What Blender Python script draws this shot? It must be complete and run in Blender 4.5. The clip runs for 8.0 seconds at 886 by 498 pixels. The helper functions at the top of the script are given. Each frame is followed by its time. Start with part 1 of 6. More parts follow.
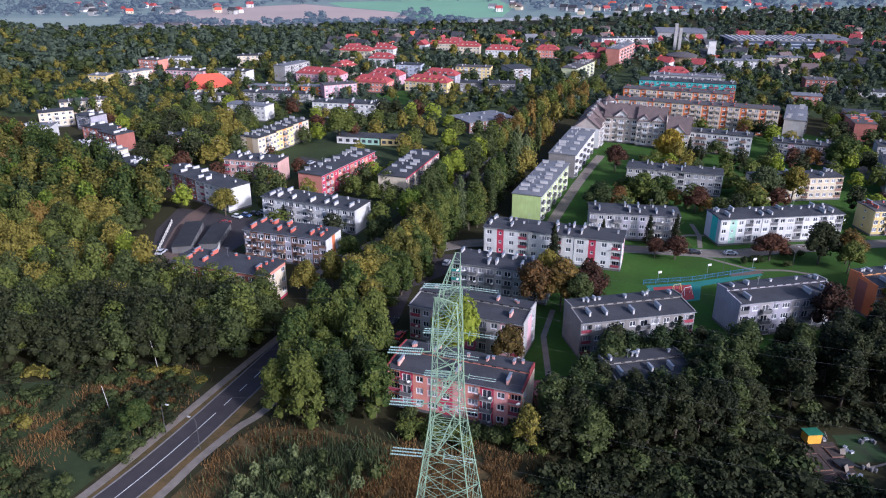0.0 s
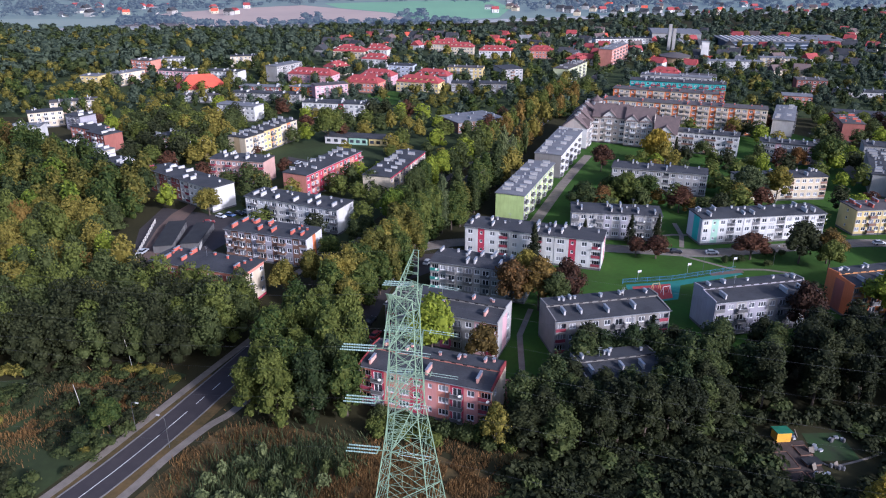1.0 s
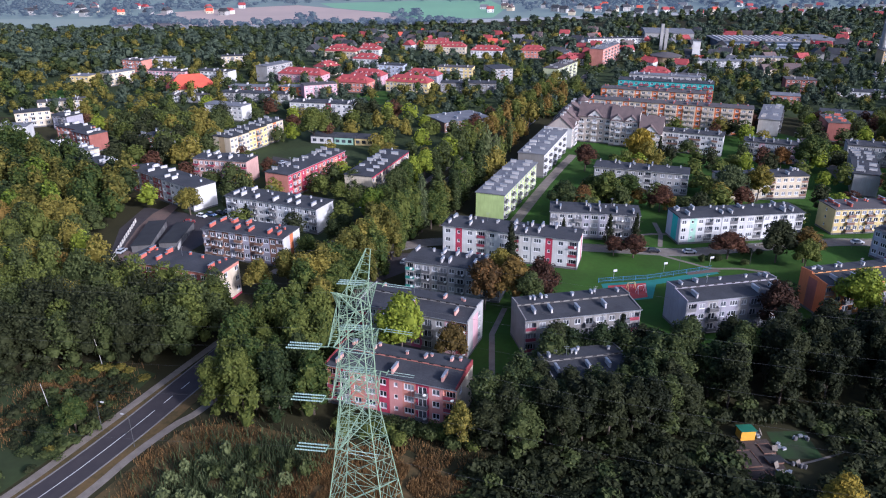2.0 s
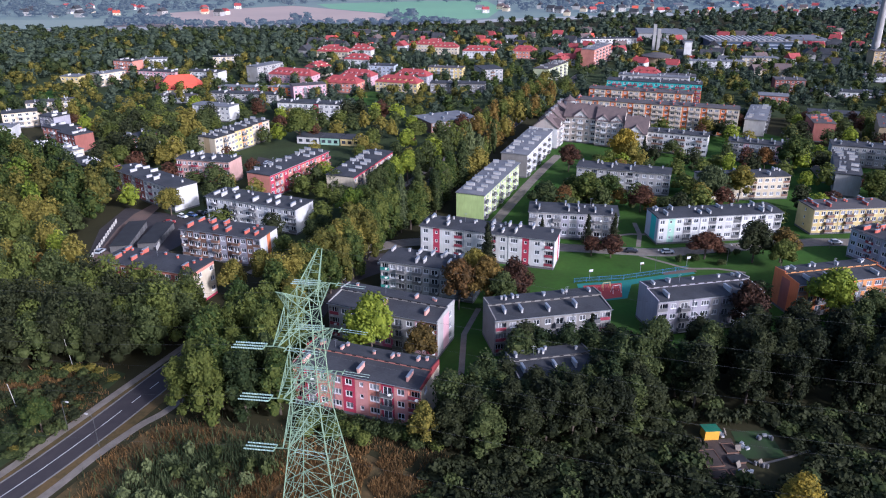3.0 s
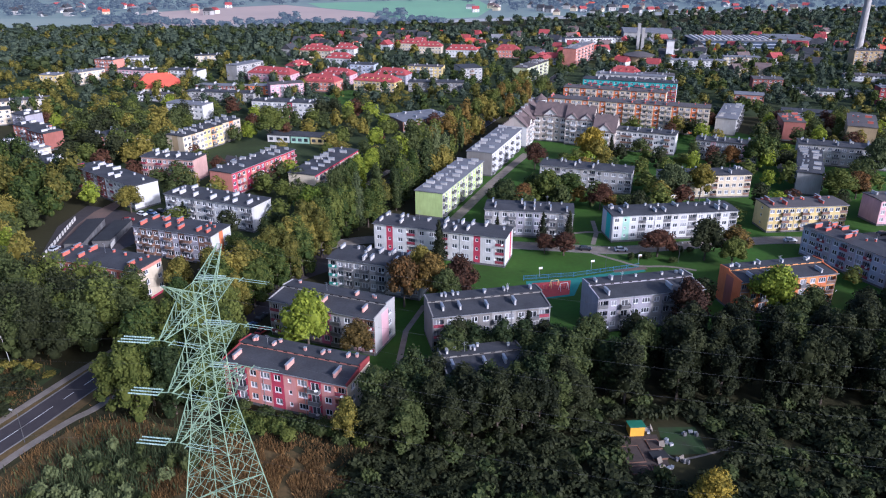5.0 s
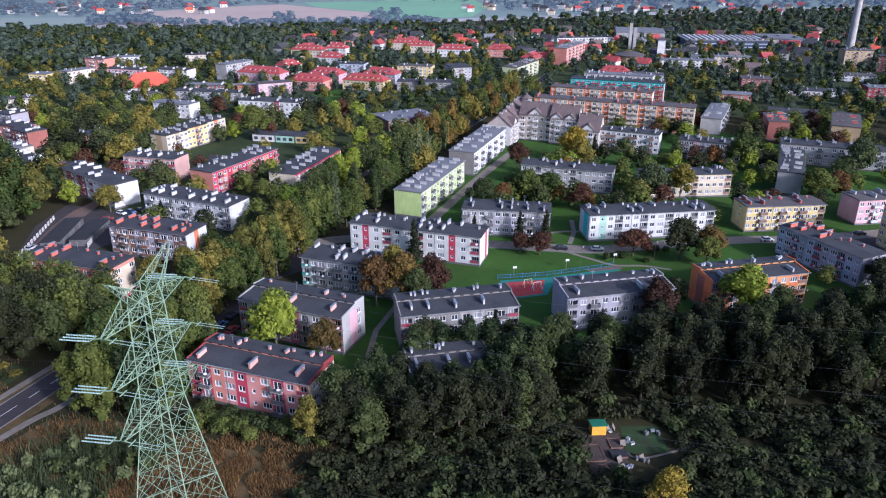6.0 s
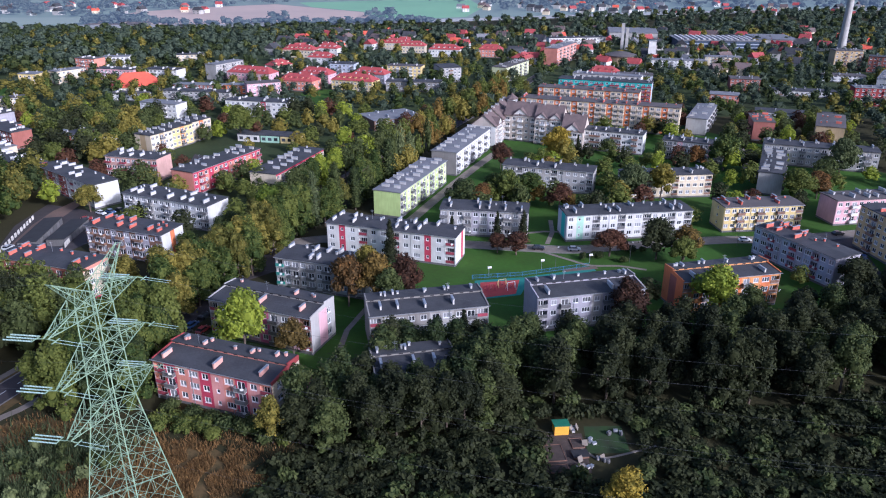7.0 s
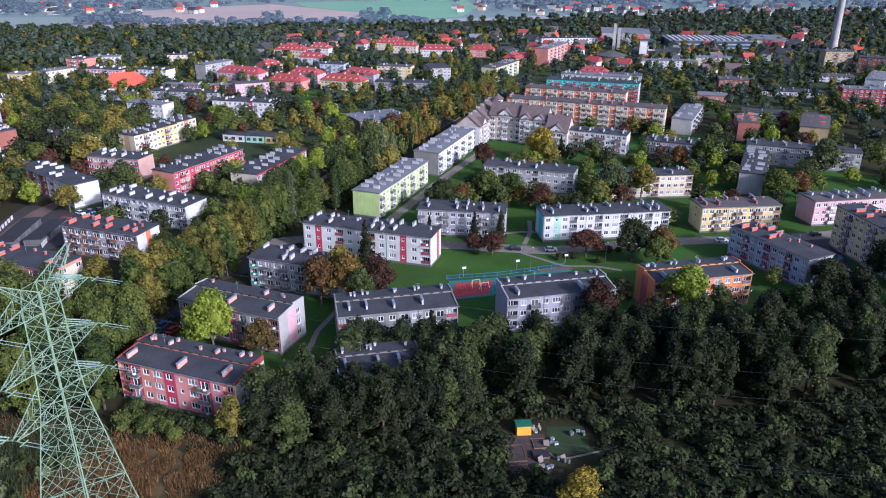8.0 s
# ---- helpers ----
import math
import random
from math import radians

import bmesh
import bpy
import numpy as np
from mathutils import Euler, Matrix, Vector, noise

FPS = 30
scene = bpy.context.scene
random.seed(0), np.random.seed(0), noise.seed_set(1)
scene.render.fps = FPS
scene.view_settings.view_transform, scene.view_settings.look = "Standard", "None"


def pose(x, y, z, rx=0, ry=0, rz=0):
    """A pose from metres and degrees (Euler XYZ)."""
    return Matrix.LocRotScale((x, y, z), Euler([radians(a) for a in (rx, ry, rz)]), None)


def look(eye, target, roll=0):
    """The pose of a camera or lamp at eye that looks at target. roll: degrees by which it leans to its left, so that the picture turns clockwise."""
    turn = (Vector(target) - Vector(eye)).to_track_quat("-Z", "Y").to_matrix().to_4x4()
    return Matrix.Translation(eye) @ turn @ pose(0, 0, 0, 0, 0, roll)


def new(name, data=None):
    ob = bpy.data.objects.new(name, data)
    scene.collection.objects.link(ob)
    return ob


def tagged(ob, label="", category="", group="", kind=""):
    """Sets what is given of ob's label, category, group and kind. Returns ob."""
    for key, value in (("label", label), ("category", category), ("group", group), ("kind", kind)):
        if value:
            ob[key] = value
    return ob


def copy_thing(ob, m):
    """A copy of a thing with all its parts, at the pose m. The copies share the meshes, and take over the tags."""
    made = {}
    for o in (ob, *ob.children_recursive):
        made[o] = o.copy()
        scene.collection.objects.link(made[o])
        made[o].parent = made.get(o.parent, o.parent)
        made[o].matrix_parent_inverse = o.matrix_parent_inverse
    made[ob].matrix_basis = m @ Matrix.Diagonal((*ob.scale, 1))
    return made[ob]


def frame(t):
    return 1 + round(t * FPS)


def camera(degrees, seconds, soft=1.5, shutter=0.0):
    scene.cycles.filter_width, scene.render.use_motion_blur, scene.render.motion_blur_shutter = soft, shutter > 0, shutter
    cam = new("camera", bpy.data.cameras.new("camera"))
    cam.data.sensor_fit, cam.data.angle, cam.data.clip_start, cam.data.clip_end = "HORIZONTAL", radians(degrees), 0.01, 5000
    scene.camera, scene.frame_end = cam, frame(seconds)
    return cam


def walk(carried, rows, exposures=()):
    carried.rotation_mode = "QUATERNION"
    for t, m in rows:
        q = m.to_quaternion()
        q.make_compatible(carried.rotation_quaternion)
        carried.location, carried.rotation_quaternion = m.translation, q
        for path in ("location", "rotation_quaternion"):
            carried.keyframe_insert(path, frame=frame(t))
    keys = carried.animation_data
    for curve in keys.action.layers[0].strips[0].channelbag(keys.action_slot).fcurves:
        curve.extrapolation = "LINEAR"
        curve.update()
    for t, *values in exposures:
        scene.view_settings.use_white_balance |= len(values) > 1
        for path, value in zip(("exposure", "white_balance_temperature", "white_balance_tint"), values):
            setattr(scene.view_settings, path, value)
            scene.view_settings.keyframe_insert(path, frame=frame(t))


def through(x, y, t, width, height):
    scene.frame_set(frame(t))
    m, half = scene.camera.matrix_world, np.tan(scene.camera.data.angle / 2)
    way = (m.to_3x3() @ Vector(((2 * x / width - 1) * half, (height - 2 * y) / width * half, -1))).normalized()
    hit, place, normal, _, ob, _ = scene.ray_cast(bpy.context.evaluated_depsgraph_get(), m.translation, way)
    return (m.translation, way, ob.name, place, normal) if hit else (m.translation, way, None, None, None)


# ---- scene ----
cam = camera(63.2, 8.0, soft=1.1)
METRES, EYE, TILT, LEAN, TURN = 59.0, 94.0, -22.6, 0.0, 0.0
ROWS = [
    (0.0, 0.0, 0.0, 0.0, 0.0, 0.0, -0.0),
    (0.5, 0.0515, -0.0002, -0.0059, -0.0, 0.05, 0.01),
    (1.0, 0.107, -0.0019, -0.0097, 0.02, 0.09, 0.01),
    (1.5, 0.1675, -0.004, -0.0119, 0.0, 0.07, 0.03),
    (3.0, 0.3535, -0.0106, -0.0146, -0.01, 0.12, 0.08),
    (3.5, 0.4171, -0.0122, -0.0166, -0.04, 0.12, 0.08),
    (4.0, 0.4808, -0.0138, -0.0199, -0.06, 0.14, 0.08),
    (4.5, 0.5446, -0.0152, -0.0235, -0.07, 0.12, 0.06),
    (6.0, 0.741, -0.0172, -0.0283, -0.11, 0.06, 0.01),
    (6.5, 0.8055, -0.0188, -0.028, -0.14, 0.06, -0.01),
    (7.0, 0.8692, -0.0203, -0.0278, -0.15, 0.06, -0.02),
    (7.5, 0.9332, -0.0222, -0.0273, -0.17, 0.06, -0.04),
    (8.0, 0.9988, -0.024, -0.0259, -0.19, 0.06, -0.05),
]
walk(cam, [(t, pose(0, 0, EYE, TILT, LEAN, TURN) @ pose(METRES * x, METRES * y, METRES * z, 90 + pitch, roll, yaw)) for t, x, y, z, yaw, pitch, roll in ROWS], exposures=[(0.0, 0.46, 4800, 21), (8.0, 0.50, 4700, 21)])

# ---- world, sun, exposure ----
world = bpy.data.worlds.new("sky")
scene.world = world
world.use_nodes = True
_n = world.node_tree.nodes
_sky = _n.new("ShaderNodeTexSky")
_sky.sky_type = "NISHITA"
_sky.sun_disc = False
SUN_AZ, SUN_EL = radians(132), radians(25)      # clockwise from +y
_sky.sun_elevation, _sky.sun_rotation = SUN_EL, SUN_AZ
_sky.dust_density, _sky.air_density, _sky.ozone_density = 5.0, 1.0, 0.6
world.node_tree.links.new(_sky.outputs[0], _n["Background"].inputs[0])
_n["Background"].inputs[1].default_value = 0.112
sun = new("sun", bpy.data.lights.new("sun", "SUN"))
sun.data.energy, sun.data.angle, sun.data.color = 3.4, radians(4), (1.0, 0.86, 0.70)
sun.matrix_world = look((0, 0, 0), (-math.sin(SUN_AZ) * math.cos(SUN_EL), -math.cos(SUN_AZ) * math.cos(SUN_EL), -math.sin(SUN_EL)))
scene.view_settings.exposure = 0.0


# ---- materials ----
def mat(name, col, rough=0.8, var=0.25, scale=0.6, fine=6.0, bump=0.15, metal=0.0, rnd=0.0, island=0.0, dirt=None, spec=0.3, streak=False):
    """A surface with two scales of variation. rnd: change from object to object; island: from piece to piece; dirt: a second colour in patches."""
    m = bpy.data.materials.new(name)
    m.use_nodes = True
    nt = m.node_tree
    N, K = nt.nodes, nt.links.new
    b = N["Principled BSDF"]
    b.inputs["Roughness"].default_value, b.inputs["Metallic"].default_value = rough, metal
    b.inputs["Specular IOR Level"].default_value = spec
    geo = N.new("ShaderNodeNewGeometry")
    big, small = N.new("ShaderNodeTexNoise"), N.new("ShaderNodeTexNoise")
    for t, s, d in ((big, scale, 4), (small, fine, 3)):
        t.inputs["Scale"].default_value, t.inputs["Detail"].default_value = s, d
        K(geo.outputs["Position"], t.inputs["Vector"])
    if streak:                                     # rain marks run down the wall
        mp = N.new("ShaderNodeMapping")
        mp.inputs["Scale"].default_value = (1, 1, .12)
        K(geo.outputs["Position"], mp.inputs["Vector"])
        K(mp.outputs[0], small.inputs["Vector"])
    add = N.new("ShaderNodeMath")
    add.operation = "MULTIPLY_ADD"
    K(big.outputs[0], add.inputs[0])
    add.inputs[1].default_value = 0.65
    half = N.new("ShaderNodeMath")
    half.operation = "MULTIPLY"
    K(small.outputs[0], half.inputs[0])
    half.inputs[1].default_value = 0.35
    K(half.outputs[0], add.inputs[2])
    level = add.outputs[0]
    for src, amount in ((N.new("ShaderNodeObjectInfo").outputs["Random"] if rnd else None, rnd), (geo.outputs["Random Per Island"] if island else None, island)):
        if src:
            k = N.new("ShaderNodeMath")
            k.operation = "MULTIPLY_ADD"
            K(src, k.inputs[0])
            k.inputs[1].default_value = amount
            K(level, k.inputs[2])
            k2 = N.new("ShaderNodeMath")
            k2.operation = "SUBTRACT"
            K(k.outputs[0], k2.inputs[0])
            k2.inputs[1].default_value = amount / 2
            level = k2.outputs[0]
    ramp = N.new("ShaderNodeValToRGB")
    ramp.color_ramp.elements[0].position, ramp.color_ramp.elements[1].position = 0.28, 0.72
    lo = [c * (1 - var) for c in col] if dirt is None else dirt
    hi = [min(1, c * (1 + var)) for c in col] if dirt is None else col
    ramp.color_ramp.elements[0].color, ramp.color_ramp.elements[1].color = (*lo, 1), (*hi, 1)
    K(level, ramp.inputs[0])
    K(ramp.outputs[0], b.inputs["Base Color"])
    if bump:
        bp = N.new("ShaderNodeBump")
        bp.inputs["Strength"].default_value, bp.inputs["Distance"].default_value = bump, 0.05
        K(small.outputs[0], bp.inputs["Height"])
        K(bp.outputs[0], b.inputs["Normal"])
    return m


def leaf_mat(name, col, second, rnd=0.5, through=0.3):
    """Foliage: each leaf clump takes its own shade between two colours; part of the light passes through."""
    m = mat(name, col, 0.7, dirt=second, scale=0.22, fine=1.6, bump=0, rnd=rnd, island=0.45, spec=0.15)
    N, K = m.node_tree.nodes, m.node_tree.links.new
    b = N["Principled BSDF"]
    tr, mix = N.new("ShaderNodeBsdfTranslucent"), N.new("ShaderNodeMixShader")
    K(b.inputs["Base Color"].links[0].from_socket, tr.inputs["Color"])
    mix.inputs[0].default_value = through
    K(b.outputs[0], mix.inputs[1])
    K(tr.outputs[0], mix.inputs[2])
    K(mix.outputs[0], N["Material Output"].inputs["Surface"])
    return m


def glass_mat(name, col):
    m = mat(name, col, 0.08, 0.5, 0.3, 2, 0, rnd=1.2, spec=0.6)
    return m


def paint(name, r, g, b, var=0.10):
    return mat(name, (r, g, b), 0.85, var, 0.22, 2.2, 0.06, spec=0.2, streak=True, dirt=(r * .66, g * .64, b * .61))


WHITE = paint("white_plaster", .70, .69, .67)
GREYW = paint("pale_grey_plaster", .44, .425, .41)
GREY = paint("grey_plaster", .285, .27, .255)
DGREY = paint("dark_grey_plinth", .16, .155, .155)
LILAC = paint("lilac_grey_plaster", .42, .40, .45)
BLUEW = paint("pale_blue_plaster", .48, .52, .62)
CREAM = paint("cream_plaster", .70, .60, .44)
YELLOW = paint("yellow_plaster", .76, .60, .27)
OCHRE = paint("ochre_plaster", .70, .33, .13)
ORANGE = paint("orange_plaster", .70, .23, .09)
SAND = paint("sand_yellow_plaster", .66, .48, .25)
TOWNW = paint("warm_stone_plaster", .56, .49, .43)
SALMON = paint("salmon_plaster", .66, .28, .21)
ROSE = paint("rose_plaster", .66, .31, .28)
DUSTY = paint("dusty_rose_plaster", .60, .38, .33)
PINK = paint("pink_plaster", .68, .42, .46)
HOTPINK = paint("strong_pink_plaster", .62, .16, .32)
RED = paint("red_plaster", .50, .065, .11)
DRED = paint("dark_red_plaster", .30, .06, .06)
BROWN = paint("brown_plaster", .24, .14, .10)
BRICK = paint("brick_red_plaster", .36, .14, .11, .2)
TEAL = paint("teal_plaster", .10, .52, .50)
MINT = paint("mint_plaster", .44, .66, .52)
LIME = paint("lime_plaster", .55, .68, .26)
LEMON = paint("pale_lime_plaster", .66, .68, .40)
TAN = paint("tan_plaster", .50, .38, .22)
ROOF = mat("grey_bitumen_roof", (.070, .070, .075), .85, .25, .18, 2.0, .2, dirt=(.032, .032, .035))
ROOFB = mat("brown_grey_bitumen_roof", (.105, .092, .088), .85, .25, .18, 2.0, .2, dirt=(.085, .075, .072))
ROOFW = mat("patched_pale_roof", (.20, .20, .21), .8, .3, .25, 2.0, .2, dirt=(.13, .13, .135))
TILE = mat("red_tile_roof", (.38, .075, .070), .7, .2, .4, 4.0, .3, dirt=(.25, .050, .050))
TILEO = mat("orange_red_tile_roof", (.62, .12, .06), .7, .2, .4, 4.0, .3, dirt=(.50, .08, .05))
TILEB = mat("brown_tile_roof", (.165, .120, .110), .8, .2, .4, 4.0, .3, dirt=(.105, .080, .075))
STACKW = mat("white_vent_stack", (.50, .48, .46), .85, .15, .8, 5, .1, rnd=.3)
STACKR = mat("red_vent_stack", (.50, .13, .09), .85, .15, .8, 5, .1, rnd=.3)
STACKP = mat("salmon_vent_stack", (.62, .33, .27), .85, .15, .8, 5, .1, rnd=.3)
LAMPM = mat("dark_lamp_steel", (.09, .09, .09), .6, .15, 1, 8, .05)
METAL = mat("zinc_sheet", (.42, .43, .45), .45, .15, 1, 8, .05, metal=.6)
FRAME = mat("white_window_frame", (.72, .72, .72), .5, .05, 1, 8, 0)
GLASS = glass_mat("window_glass", (.055, .06, .07))
GLASSL = glass_mat("curtained_window_glass", (.20, .20, .21))
DARK = mat("dark_opening", (.03, .028, .03), .9, .2, 1, 4, 0)
RAILG = mat("dark_grey_balcony_panel", (.145, .14, .14), .7, .2, 1, 5, .05, rnd=.5)
RAILR = mat("dark_red_balcony_panel", (.26, .05, .07), .7, .2, 1, 5, .05, rnd=.3)
RAILT = mat("green_balcony_panel", (.06, .30, .24), .7, .2, 1, 5, .05, rnd=.3)
RAILW = mat("white_balcony_panel", (.58, .57, .56), .7, .2, 1, 5, .05, rnd=.3)
RAILC = mat("cream_balcony_panel", (.48, .40, .32), .7, .2, 1, 5, .05, rnd=.4)
RAILB = mat("brown_balcony_panel", (.22, .13, .09), .7, .2, 1, 5, .05, rnd=.4)
ASPHALT = mat("asphalt", (.060, .050, .050), .85, .25, .35, 6, .15, dirt=(.038, .033, .035))
PAVE = mat("concrete_paving", (.24, .205, .165), .9, .2, .5, 5, .15, dirt=(.135, .115, .095))
KERB = mat("kerb_stone", (.17, .16, .15), .9, .15, 1, 6, .1)
LINE = mat("road_paint", (.62, .62, .60), .7, .15, 1.5, 6, .05)
GRASS = mat("lawn", (.052, .118, .016), .95, .3, .07, .7, .3, dirt=(.036, .062, .014), spec=.1)
GROVE = mat("shaded_grove_grass", (.052, .070, .026), .95, .3, .05, .6, .4, dirt=(.030, .038, .018), spec=.1)
EARTH = mat("scrub_ground", (.047, .043, .019), .95, .3, .05, .9, .4, dirt=(.026, .025, .012), spec=.1)
DRYG = mat("dry_grass_ground", (.150, .096, .040), .95, .3, .16, 1.1, .4, dirt=(.046, .044, .020), spec=.1)
REDCOURT = mat("red_sports_court", (.34, .055, .05), .85, .15, .4, 4, .05)
TEALCOURT = mat("teal_court_surface", (.035, .17, .14), .85, .15, .4, 4, .05)
STEEL = mat("pale_green_painted_steel", (.23, .32, .21), .6, .18, .8, 6, .05, metal=.0)
INSUL = mat("glass_insulator", (.30, .41, .35), .25, .2, 1, 8, 0, spec=.6)
WIRE = mat("aluminium_wire", (.10, .10, .10), .6, .1, 1, 8, 0)
BARK = mat("bark", (.11, .085, .065), .95, .3, 1, 6, .4)
LEAF = {
    "green": leaf_mat("green_leaves", (.125, .142, .028), (.040, .063, .015)),
    "deep": leaf_mat("deep_green_leaves", (.078, .094, .028), (.026, .040, .014)),
    # for leaves that are dark, and where foreground shade is put into colour
    "dark": leaf_mat("dark_shaded_leaves", (.043, .049, .019), (.014, .018, .008)),
    "olive": leaf_mat("yellowing_leaves", (.235, .195, .036), (.084, .086, .018)),
    "yellow": leaf_mat("yellow_leaves", (.34, .25, .030), (.13, .115, .020)),
    "bright": leaf_mat("bright_yellow_green_leaves", (.25, .29, .026), (.085, .125, .016)),
    "golden": leaf_mat("golden_brown_leaves", (.215, .140, .032), (.085, .062, .018)),
    "rust": leaf_mat("rusty_leaves", (.21, .105, .030), (.075, .048, .018)),
    "brown": leaf_mat("brown_red_leaves", (.105, .050, .028), (.042, .024, .016)),
    "grey": leaf_mat("grey_green_willow_leaves", (.150, .172, .068), (.062, .080, .034)),
    # distance haze is mixed into this colour: bluer and greyer than near leaves
    "far": leaf_mat("hazed_distant_leaves", (.088, .112, .070), (.046, .064, .043)),
}


# ---- mesh helpers ----
def mesh_of(name, V, F, mats=(), MI=None):
    me = bpy.data.meshes.new(name)
    me.from_pydata([tuple(v) for v in V], [], F)
    for m in mats:
        me.materials.append(m)
    if MI is not None:
        me.polygons.foreach_set("material_index", MI)
    me.update()
    return me


def obj(name, me, parent=None, label="", m=None):
    ob = new(name, me)
    if parent is not None:
        ob.parent = parent
    if m is not None:
        ob.matrix_basis = m
    if label:
        ob["label"] = label
    return ob


def part(name, V, F, material, parent, label="", m=None):
    return obj(name, mesh_of(name, V, F, [material]), parent, label, m)


def thing(name, x, y, z, yaw, label, category, group="", kind=""):
    ob = new(name)
    ob.matrix_basis = pose(x, y, z, 0, 0, yaw)
    return tagged(ob, label, category, group, kind)


def box(x0, x1, y0, y1, z0, z1, V=None, F=None):
    V, F = ([] if V is None else V), ([] if F is None else F)
    n = len(V)
    V += [(x0, y0, z0), (x1, y0, z0), (x1, y1, z0), (x0, y1, z0), (x0, y0, z1), (x1, y0, z1), (x1, y1, z1), (x0, y1, z1)]
    F += [[n + i for i in q] for q in ((3, 2, 1, 0), (4, 5, 6, 7), (0, 1, 5, 4), (1, 2, 6, 5), (2, 3, 7, 6), (3, 0, 4, 7))]
    return V, F


def prism(profile, x0, x1):
    """A polygon of (y, z), drawn from x0 to x1."""
    n = len(profile)
    V = [(x0, y, z) for y, z in profile] + [(x1, y, z) for y, z in profile]
    F = [list(range(n))[::-1], list(range(n, 2 * n))] + [[i, (i + 1) % n, n + (i + 1) % n, n + i] for i in range(n)]
    return V, F


def bars(lines, r):
    """Square bars along straight lines."""
    V, F = [], []
    for p, q in lines:
        p, q = Vector(p), Vector(q)
        d = (q - p).normalized()
        a = d.cross(Vector((0, 0, 1)) if abs(d.z) < 0.95 else Vector((1, 0, 0))).normalized() * r
        b = d.cross(a).normalized() * r
        n = len(V)
        V += [tuple(o + s * a + t * b) for o in (p, q) for s, t in ((-1, -1), (1, -1), (1, 1), (-1, 1))]
        F += [[n + i for i in f] for f in ((0, 1, 5, 4), (1, 2, 6, 5), (2, 3, 7, 6), (3, 0, 4, 7), (3, 2, 1, 0), (4, 5, 6, 7))]
    return V, F


def tube(points, radii, sides=7):
    """A tapered round tube through points."""
    V, F = [], []
    for k, (p, r) in enumerate(zip(points, radii)):
        d = Vector(points[min(k + 1, len(points) - 1)]) - Vector(points[max(k - 1, 0)])
        d.normalize()
        a = d.cross(Vector((0.3, 1, 0.2))).normalized()
        b = d.cross(a)
        V += [tuple(Vector(p) + r * (math.cos(t) * a + math.sin(t) * b)) for t in (2 * math.pi * s / sides for s in range(sides))]
    for k in range(len(points) - 1):
        for s in range(sides):
            F.append([k * sides + s, k * sides + (s + 1) % sides, (k + 1) * sides + (s + 1) % sides, (k + 1) * sides + s])
    F += [list(range(sides))[::-1], [len(V) - sides + s for s in range(sides)]]
    return V, F


def ribbon(points, width, z0, z1, shift=0.0):
    """A strip of that width along a line in the plan."""
    V, F = [], []
    P = [Vector((x, y)) for x, y in points]
    for k, p in enumerate(P):
        d = (P[min(k + 1, len(P) - 1)] - P[max(k - 1, 0)]).normalized()
        n = Vector((-d.y, d.x))
        for z in (z0, z1):
            for s in (-0.5, 0.5):
                V.append((*(p + n * (shift + s * width)), z))
    for k in range(len(P) - 1):
        a, b = 4 * k, 4 * k + 4
        F += [[a + 2, b + 2, b + 3, a + 3][::-1], [a, b, b + 2, a + 2][::-1], [a + 1, a + 3, b + 3, b + 1][::-1]]
    F += [[0, 2, 3, 1][::-1], [len(V) - 4, len(V) - 3, len(V) - 1, len(V) - 2][::-1]]
    return V, F


def patch(points, z0, z1):
    """A flat sheet with an outline."""
    n = len(points)
    V = [(x, y, z0) for x, y in points] + [(x, y, z1) for x, y in points]
    return V, [list(range(n, 2 * n))] + [[i, (i + 1) % n, n + (i + 1) % n, n + i] for i in range(n)]


def sheet(name, points, material, label, category, z=0.02):
    V, F = patch(points, -0.05, z)
    me = mesh_of(name, V, F, [material])
    return tagged(new(name, me), label, category, kind="structure")


def smooth_line(points, steps=6):
    """A Catmull-Rom line through points of the plan."""
    P = [Vector(p) for p in points]
    P = [2 * P[0] - P[1]] + P + [2 * P[-1] - P[-2]]
    out = []
    for k in range(1, len(P) - 2):
        for s in range(steps):
            t = s / steps
            a, b, c, d = P[k - 1:k + 3]
            out.append(tuple(0.5 * (2 * b + (c - a) * t + (2 * a - 5 * b + 4 * c - d) * t * t + (3 * b - a - 3 * c + d) * t ** 3)))
    return out + [tuple(P[-2])]


# ---- the ground and the ways ----
V, F = [], []
for j in range(41):
    for i in range(41):
        V.append(((i - 20) * 150, -1000 + j * 125, 0))
for j in range(40):
    for i in range(40):
        a = j * 41 + i
        F.append([a, a + 1, a + 42, a + 41])
ground = tagged(new("ground", mesh_of("ground", V, F, [EARTH])), "dark green scrub and grass ground between the houses", "ground", kind="structure")

sheet("lawn_west", [(-12, 148), (18, 141), (34, 146), (72, 150), (150, 160), (260, 175), (260, 300), (180, 420), (90, 420), (58, 320), (28, 236), (-8, 176)], GRASS, "mown green lawn between apartment blocks", "lawn")
sheet("lawn_north", [(-110, 296), (-86, 262), (-62, 214), (-34, 214), (-8, 285), (60, 430), (20, 560), (-180, 560), (-200, 400)], GROVE, "dark rough grass among older apartment blocks", "lawn")
sheet("lawn_town", [(-330, 440), (-180, 430), (60, 440), (260, 430), (400, 420), (600, 760), (560, 900), (-560, 900)], GROVE, "grass and gardens between the far houses", "lawn", .012)
sheet("scrub_meadow", [(-112, 98), (-84, 98), (-70, 104), (-60, 127), (-55, 147), (-66, 152), (-80, 147), (-112, 142)], GROVE, "brown dry meadow overgrown with bushes", "meadow", 0.03)
